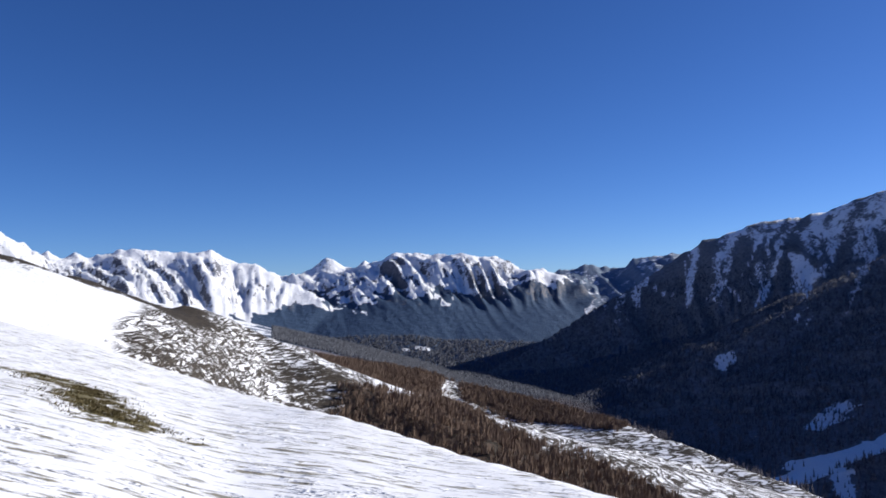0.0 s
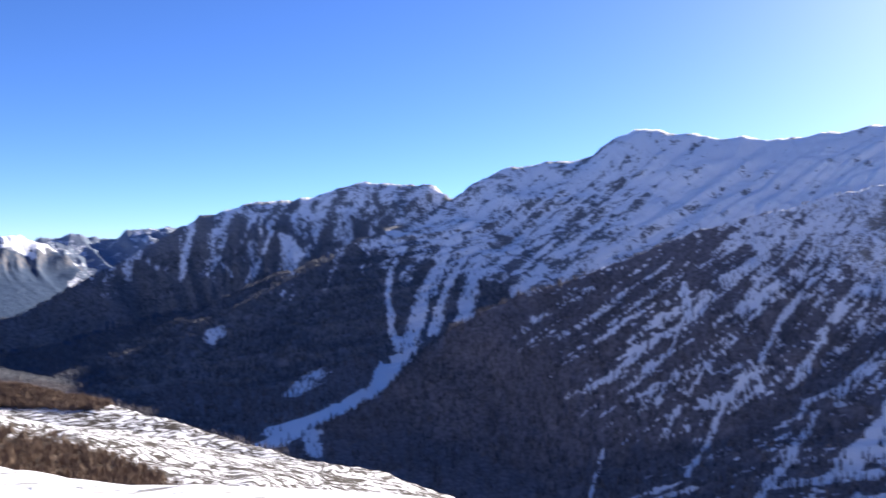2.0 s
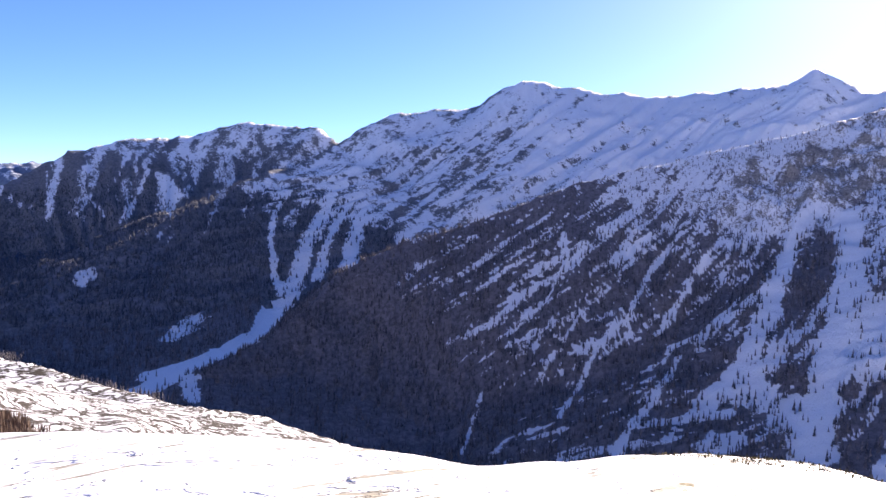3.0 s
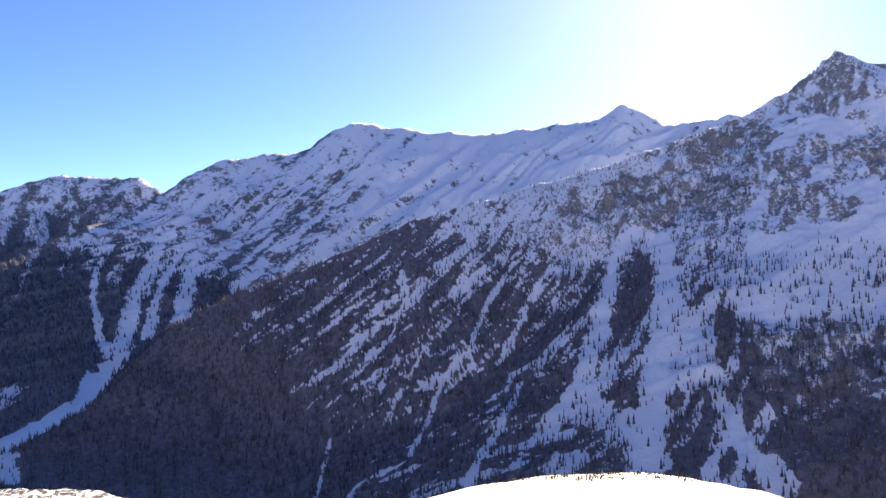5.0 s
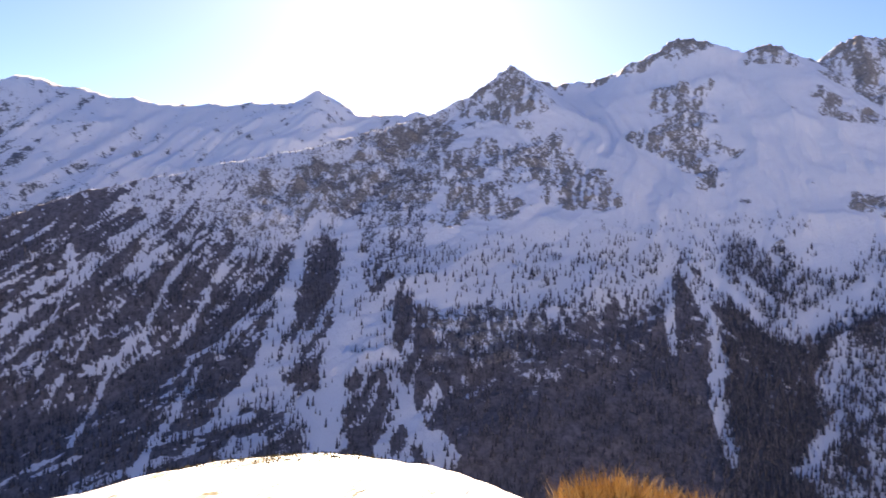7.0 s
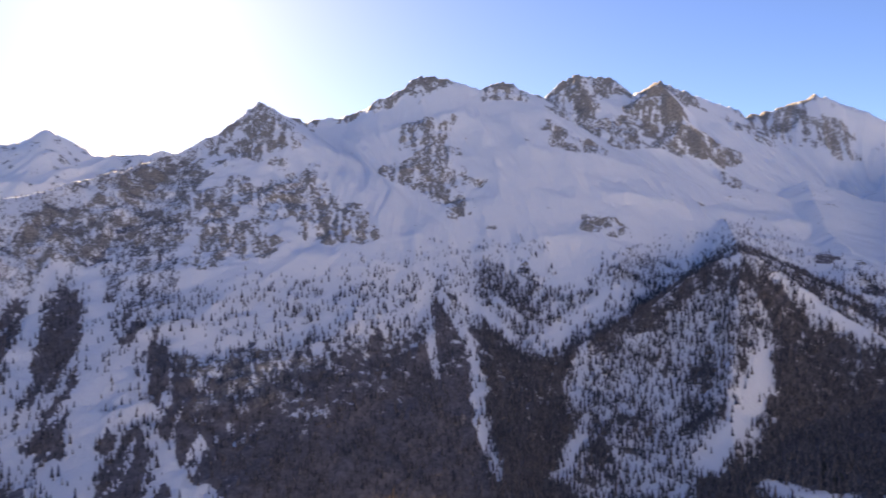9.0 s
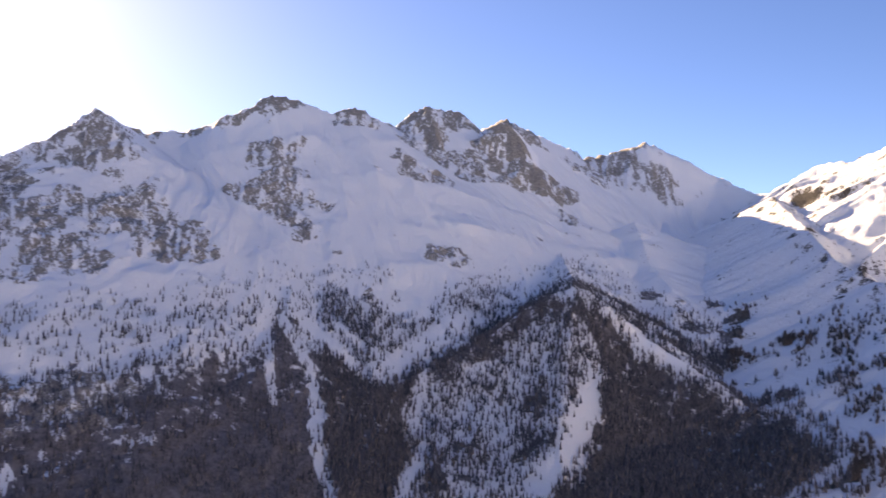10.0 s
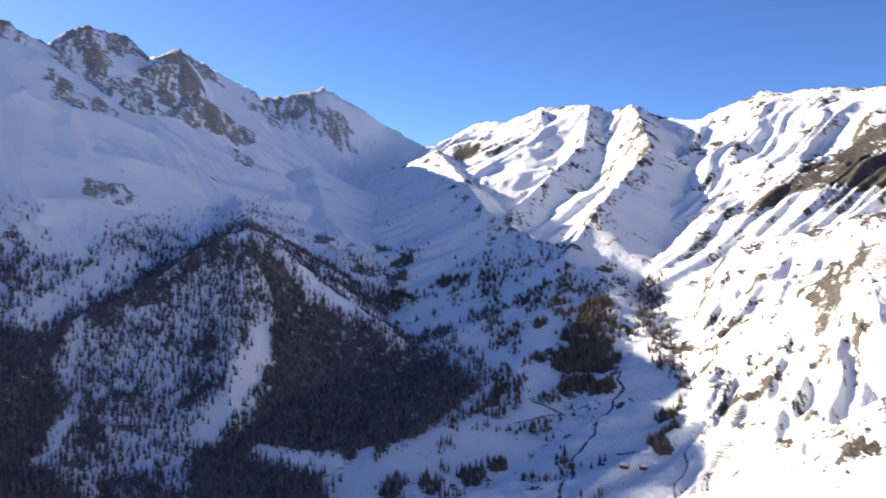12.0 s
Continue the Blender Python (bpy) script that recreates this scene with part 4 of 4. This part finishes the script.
WIDE = scatter(165000, 3, 158, 930, 2500, 3)
CLOSE = scatter(75000, 96, 150, 560, 1750, 4)
SPOTS, SPOT_REGION, DICE = (np.concatenate(pair) for pair in zip(WIDE, CLOSE))
SPOT_REGION[(SPOT_REGION == REGIONS.index("mountain_sunny")) & (SPOTS[:, 0] > -1.15 * SPOTS[:, 1]) & (np.hypot(SPOTS[:, 0], SPOTS[:, 1]) < 1500)] = REGIONS.index("mountain_main")
for region_name, tree_name, label in (("wooded_spur", "spur_forest", "dense leafless and evergreen forest on the shaded spur"),
                                      ("mountain_main", "mountain_forest", "dark conifer forest at the foot of the shaded mountain"),
                                      ("mountain_sunny", "sunny_forest", "groves of leafless larches on the snowy slope"),
                                      ("valley_floor", "valley_forest", "conifers along the wooded valley floor")):
    pick = SPOT_REGION == REGIONS.index(region_name)
    if pick.any():
        tall = (5 + 13 * DICE[pick] ** 1.4) * (1 - 0.42 * step(SPOTS[pick][:, 2], -60, 60))
        if region_name == "mountain_sunny":
            tagged(spray_mesh(tree_name, SPOTS[pick], tall, tall * 0.34, 10, 0.17, BARE), label, "forest", kind="stuff")
        else:
            tagged(wood_mesh(tree_name, SPOTS[pick], tall, tall * 0.135, 2, 5, SPRUCE), label, "forest", kind="stuff")
SPOTS, SPOT_REGION, DICE = scatter(98000, -24, 34, 100, 850, 5)
pick = np.isin(SPOT_REGION, [REGIONS.index("larch_hillside"), REGIONS.index("heath_hillside")])
tall = (2.0 + 2.2 * DICE[pick]) * (1 + 0.5 * step(np.hypot(SPOTS[pick][:, 0], SPOTS[pick][:, 1]), 300, 500))
tagged(spray_mesh("larch_wood", SPOTS[pick], tall, tall * 0.62, 12, 0.085, LARCH), "dense leafless brown larch wood on the hillside", "forest", kind="stuff")
SPOTS, SPOT_REGION, DICE = scatter(80000, -12, 46, 1500, 3500, 9)
for region_name, tree_name, label in (("mountain_ridge", "ridge_forest", "dark forest on the lower side of the snow ridge"),
                                      ("mountain_back", "back_forest", "dark forest on the shaded mountain behind the valley"),
                                      ("far_range", "lower_forest", "dark forest along the lower valley")):
    pick = (SPOT_REGION == REGIONS.index(region_name)) & ((SPOTS[:, 2] < -120) | (region_name != "far_range"))
    tall = (7 + 9 * DICE[pick]) * (1 - 0.3 * step(SPOTS[pick][:, 2], 0, 120))
    tagged(wood_mesh(tree_name, SPOTS[pick], tall, tall * 0.2, 1, 4, HAZED_SNOWY), label, "forest", kind="stuff")


# ---- things in the valley ----
def plain(name, a, b, scale, rough=0.85, relief=0.05):
    n = Nodes(name)
    broad, fine = n.noise(scale, 4.0, 0.6), n.noise(scale * 7, 3.0, 0.6)
    color = n.mix(n.ramp(n.math('ADD', n.math('MULTIPLY', broad, 0.6), n.math('MULTIPLY', fine, 0.4)), 0.35, 0.65), a, b)
    return n.finish(color, rough, n.bump(fine, 0.5, relief), 0.2)


BARK = plain("bark", (0.06, 0.045, 0.035), (0.13, 0.10, 0.08), 3.0)
NEEDLES = plain("dark_needles", (0.022, 0.030, 0.024), (0.06, 0.065, 0.05), 0.8, 0.9, 0.3)
STONE = plain("dark_field_stone", (0.06, 0.055, 0.05), (0.17, 0.155, 0.14), 0.7)
TIMBER = plain("weathered_timber", (0.07, 0.045, 0.03), (0.16, 0.11, 0.075), 1.5)
WATER = plain("cold_stream_water", (0.03, 0.04, 0.045), (0.08, 0.085, 0.085), 0.25, 0.25, 0.1)
CREEK = plain("creek_strip", (0.12, 0.10, 0.09), (0.30, 0.28, 0.27), 0.4)
ROOF_SNOW = plain("roof_snow", (0.80, 0.82, 0.85), (0.88, 0.88, 0.88), 0.6, 0.6, 0.1)
STRAW = plain("dry_yellow_grass", (0.30, 0.18, 0.06), (0.52, 0.34, 0.13), 6.0, 0.8, 0.01)
TURF = plain("winter_turf", (0.055, 0.046, 0.018), (0.16, 0.125, 0.055), 5.0, 0.9, 0.01)


def ground_at(x, y):
    return float(sample(x, y, "z"))


def part(name, bm, material, parent, label=""):
    mesh = bpy.data.meshes.new(name)
    bm.to_mesh(mesh)
    bm.free()
    mesh.materials.append(material)
    ob = new(name, mesh)
    ob.parent = parent
    if label:
        tagged(ob, label)
    return ob


def box(bm, x0, x1, y0, y1, z0, z1, bevel=0.0):
    made = bmesh.ops.create_cube(bm, size=1.0)["verts"]
    for v in made:
        v.co = Vector(((x0 + x1) / 2 + v.co.x * (x1 - x0), (y0 + y1) / 2 + v.co.y * (y1 - y0), (z0 + z1) / 2 + v.co.z * (z1 - z0)))
    return made


def conifer(rng, tall, label):
    """A single fir: tapered trunk and a crown of drooping boughs in whorls."""
    root = tagged(new("conifer"), label, "tree", "conifers on the valley slopes")
    bm = bmesh.new()
    bmesh.ops.create_cone(bm, segments=6, radius1=tall * 0.018, radius2=tall * 0.004, depth=tall * 0.95, cap_ends=True,
                          matrix=Matrix.Translation((0, 0, tall * 0.475 - 0.4)))
    part("trunk", bm, BARK, root)
    bm = bmesh.new()
    whorls = 11
    for w in range(whorls):
        f = w / (whorls - 1)
        z = tall * (0.12 + 0.84 * f)
        reach = tall * (0.19 * (1 - f) ** 0.8 + 0.012)
        boughs = 8 if f < 0.6 else 6
        turn = rng.random() * 6.28
        for k in range(boughs):
            a = turn + 6.283 * k / boughs + rng.uniform(-0.25, 0.25)
            r = reach * rng.uniform(0.65, 1.2)
            droop = r * rng.uniform(0.25, 0.6)
            c, s = math.cos(a), math.sin(a)
            half = r * 0.32
            pts = [(0, 0, z + r * 0.25), (c * r * 0.6 - s * half, s * r * 0.6 + c * half, z - droop * 0.4), (c * r, s * r, z - droop),
                   (c * r * 0.6 + s * half, s * r * 0.6 - c * half, z - droop * 0.4), (c * r * 0.5, s * r * 0.5, z - droop * 0.75)]
            v = [bm.verts.new(p) for p in pts]
            for tri in ((0, 1, 2), (0, 2, 3), (4, 2, 1), (4, 3, 2), (0, 4, 1), (0, 3, 4)):
                bm.faces.new([v[i] for i in tri])
    part("crown", bm, NEEDLES, root)
    return root


rng = random.Random(11)
firs = [conifer(rng, h, label) for h, label in ((17.0, "tall dark fir standing in the snow"), (12.0, "dark fir standing on the snowy slope"),
                                                (8.0, "small young fir in the snow"))]
STANDS = [(1130, -1020, 60, 12), (1010, -930, 40, 9), (870, -900, 45, 10), (1240, -1050, 55, 12), (1360, -1120, 60, 12), (760, -760, 40, 7),
          (690, -700, 30, 6), (900, -700, 50, 9), (620, -700, 25, 5), (1180, -1150, 50, 8), (990, -560, 30, 6), (540, -880, 50, 7)]
first = list(firs)
for cx, cy, spread, count in STANDS:
    for _ in range(count):
        x, y = cx + rng.gauss(0, spread * 0.5), cy + rng.gauss(0, spread * 0.5)
        pick = rng.choice((0, 1, 1, 2))
        m = pose(x, y, ground_at(x, y) - 0.3, 0, 0, rng.uniform(0, 360))
        if first and firs[pick] in first:
            firs[pick].matrix_basis = m
            first.remove(firs[pick])
        else:
            copy_thing(firs[pick], m)


def ribbon(name, line, width, lift, material, label, category):
    """A strip that lies on the ground along a line of places."""
    pts = [Vector((x, y)) for x, y in line]
    path = []
    for a, b in zip(pts, pts[1:]):
        steps = max(2, int((b - a).length / 6))
        path += [a.lerp(b, i / steps) for i in range(steps)]
    path.append(pts[-1])
    side_rng = random.Random(len(path))
    bm = bmesh.new()
    rows = []
    for i, p in enumerate(path):
        d = (path[min(i + 1, len(path) - 1)] - path[max(i - 1, 0)]).normalized()
        n = Vector((-d.y, d.x))
        sway = 4.0 * math.sin(i * 0.55) + 2.0 * math.sin(i * 0.23 + 1)
        w = width * side_rng.uniform(0.6, 1.3)
        row = []
        for s in (-1, -0.4, 0.4, 1):
            q = p + n * (sway + s * w)
            row.append(bm.verts.new((q.x, q.y, ground_at(q.x, q.y) + (lift if abs(s) < 0.9 else -0.6))))
        rows.append(row)
    for r0, r1 in zip(rows, rows[1:]):
        for k in range(3):
            bm.faces.new((r0[k], r1[k], r1[k + 1], r0[k + 1]))
    mesh = bpy.data.meshes.new(name)
    bm.to_mesh(mesh)
    bm.free()
    mesh.materials.append(material)
    return tagged(new(name, mesh), label, category, kind="structure")


ribbon("stream", [(560, -560), (598, -612), (619, -646), (658, -706), (667, -745), (693, -800), (720, -859), (760, -905)], 2.8, 0.5, WATER, "dark narrow stream through the snowy valley floor", "water")
# a second, dark creek, drawn as a plain grey-brown strip
ribbon("track", [(440, -590), (483, -658), (509, -707), (525, -753), (526, -786), (533, -823), (565, -885)], 1.5, 0.4, CREEK, "trodden brown track beside the stream", "track")


def wall_of_stones(a, b, high):
    """A dry stone wall, piled of single stones."""
    a, b = Vector(a), Vector(b)
    root = new("dry_stone_wall")
    mid = a.lerp(b, 0.5)
    root.location = (mid.x, mid.y, ground_at(mid.x, mid.y))
    tagged(root, "low dark dry stone wall half buried in snow", "wall", "stone walls in the valley")
    wall_rng = random.Random(int(a.x * 7 + b.y))
    length = (b - a).length
    count = max(6, int(length / 3.2))
    bm = bmesh.new()
    for i in range(count):
        for level in range(2):
            p = a.lerp(b, (i + 0.5 + wall_rng.uniform(-0.3, 0.3)) / count)
            size = wall_rng.uniform(0.9, 1.6) * high
            made = bmesh.ops.create_icosphere(bm, subdivisions=1, radius=size)["verts"]
            base = Vector((p.x + wall_rng.uniform(-0.8, 0.8), p.y + wall_rng.uniform(-0.8, 0.8), ground_at(p.x, p.y) + level * high * 0.9)) - root.location
            for v in made:
                v.co = Vector((v.co.x * wall_rng.uniform(1.0, 1.5), v.co.y * wall_rng.uniform(1.0, 1.5), v.co.z * wall_rng.uniform(0.6, 0.9))) + base
    part("stones", bm, STONE, root)


for a, b, high in (((818, -784), (758, -789), 0.9), ((805, -740), (762, -786), 0.9), ((1155, -945), (1118, -930), 0.8), ((1060, -930), (1030, -920), 0.7),
                   ((615, -725), (577, -715), 0.9), ((905, -585), (876, -705), 0.7)):
    wall_of_stones(a, b, high)


def cabin(x, y, turn, long, wide, high):
    """A small timber cabin with a snowy gable roof."""
    root = tagged(new("cabin"), "small dark timber cabin with a snow-covered gable roof", "cabin", "cabins by the stream")
    root.matrix_basis = pose(x, y, ground_at(x, y) - 0.3, 0, 0, turn)
    l, w = long / 2, wide / 2
    bm = bmesh.new()
    box(bm, -l, l, -w, w, -0.8, 0.5)
    part("plinth", bm, STONE, root)
    bm = bmesh.new()
    for k in range(8):
        box(bm, -l + 0.1, l - 0.1, -w + 0.1, w - 0.1, 0.5 + high * k / 8 + 0.02, 0.5 + high * (k + 1) / 8)
    for s in (-1, 1):
        v = [bm.verts.new(p) for p in ((s * (l - 0.12), -w + 0.1, 0.5 + high), (s * (l - 0.12), w - 0.1, 0.5 + high), (s * (l - 0.12), 0, 0.5 + high + w * 0.7))]
        bm.faces.new(v)
    part("walls", bm, TIMBER, root)
    for name, up, thick, material, label in (("roof", 0.0, 0.15, TIMBER, "dark timber roof boards"), ("roof_snow", 0.16, 0.4, ROOF_SNOW, "thick white snow on the roof")):
        bm = bmesh.new()
        for s in (-1, 1):
            z0, z1 = 0.5 + high - 0.25 + up, 0.5 + high + w * 0.7 + up
            p = [(-l - 0.4, s * (w + 0.4), z0), (l + 0.4, s * (w + 0.4), z0), (l + 0.4, 0, z1), (-l - 0.4, 0, z1)]
            low = [bm.verts.new(q) for q in p]
            top = [bm.verts.new((q[0], q[1], q[2] + thick)) for q in p]
            bm.faces.new(low)
            bm.faces.new(top)
            for k in range(4):
                bm.faces.new((low[k], low[(k + 1) % 4], top[(k + 1) % 4], top[k]))
        bmesh.ops.recalc_face_normals(bm, faces=bm.faces)
        part(name, bm, material, root, label)
    bm = bmesh.new()
    box(bm, -0.5, 0.5, -w + 0.02, -w + 0.12, 0.5, 2.4)
    part("door", bm, STONE, root)


cabin(559, -673, 20, 9, 6, 2.6)
cabin(546, -688, 65, 7, 5, 2.4)


# ---- things close by ----
def blades(bm, x, y, z, height, spread, rng, lean=0.5, wide=0.006):
    a = rng.uniform(0, 6.283)
    bx, by = x + rng.gauss(0, spread), y + rng.gauss(0, spread)
    dx, dy = math.cos(a), math.sin(a)
    h = height * rng.uniform(0.55, 1.15)
    out = h * lean * rng.uniform(0.1, 1.0)
    p0, p1 = bm.verts.new((bx - dy * wide, by + dx * wide, z)), bm.verts.new((bx + dy * wide, by - dx * wide, z))
    m0 = bm.verts.new((bx + dx * out * 0.35 - dy * wide * 0.8, by + dy * out * 0.35 + dx * wide * 0.8, z + h * 0.6))
    m1 = bm.verts.new((bx + dx * out * 0.35 + dy * wide * 0.8, by + dy * out * 0.35 - dx * wide * 0.8, z + h * 0.6))
    tip = bm.verts.new((bx + dx * out, by + dy * out, z + h))
    bm.faces.new((p0, p1, m1, m0))
    bm.faces.new((m0, m1, tip))


def grass_clump(az, far, height, spread, count, label):
    a = math.radians(az)
    x, y = far * math.sin(a), far * math.cos(a)
    clump_rng = random.Random(int(az * 10))
    bm = bmesh.new()
    for _ in range(count):
        blades(bm, 0, 0, -0.05, height, spread, clump_rng, 0.55, 0.007)
    mesh = bpy.data.meshes.new("grass_clump")
    bm.to_mesh(mesh)
    bm.free()
    mesh.materials.append(STRAW)
    ob = tagged(new("grass_clump", mesh), label, "grass", "dry grass clumps at the brow")
    ob.location = (x, y, ground_at(x, y))
    return ob


grass_clump(87.2, 6.2, 0.44, 0.12, 900, "thick clump of dry straw-yellow grass at the snow's edge")
grass_clump(89.2, 6.2, 0.50, 0.12, 900, "tall clump of dry straw-yellow grass at the snow's edge")
grass_clump(91.4, 6.25, 0.44, 0.11, 800, "low clump of dry straw-yellow grass at the snow's edge")
grass_clump(94.2, 6.3, 0.42, 0.10, 600, "small clump of dry straw-yellow grass at the snow's edge")


def turf_patch(name, label, seed, count, height, where, material):
    turf_rng = random.Random(seed)
    spots = [where(turf_rng) for _ in range(count)]
    px, py = np.array([s[0] for s in spots], np.float32), np.array([s[1] for s in spots], np.float32)
    pz = sample(px, py, "z")
    bm = bmesh.new()
    for x, y, z in zip(px, py, pz):
        for _ in range(4):
            blades(bm, float(x), float(y), float(z) - 0.01, height, 0.04, turf_rng, 0.9, 0.008)
    mesh = bpy.data.meshes.new(name)
    bm.to_mesh(mesh)
    bm.free()
    mesh.materials.append(material)
    return tagged(new(name, mesh), label, "grass", kind="stuff")


def in_patch(r):
    t = r.uniform(-0.28, 1.08)
    while True:
        x, y = -7.6 + 2.5 * t + r.gauss(0, 0.4), 16.4 - 3.6 * t + r.gauss(0, 0.4)
        if fbm(np.float32(x * 2.3), np.float32(y * 2.3), 3) > 0.47:
            return x, y


def on_brow(r):
    a, far = math.radians(r.uniform(58, 80)), r.uniform(10.2, 12.6)
    return far * math.sin(a), far * math.cos(a)


turf_patch("turf", "olive-brown winter turf bare of snow", 21, 1700, 0.05, in_patch, TURF)
turf_patch("brow_grass", "short dry grass poking through the snow on the brow", 22, 600, 0.045, on_brow, TURF)
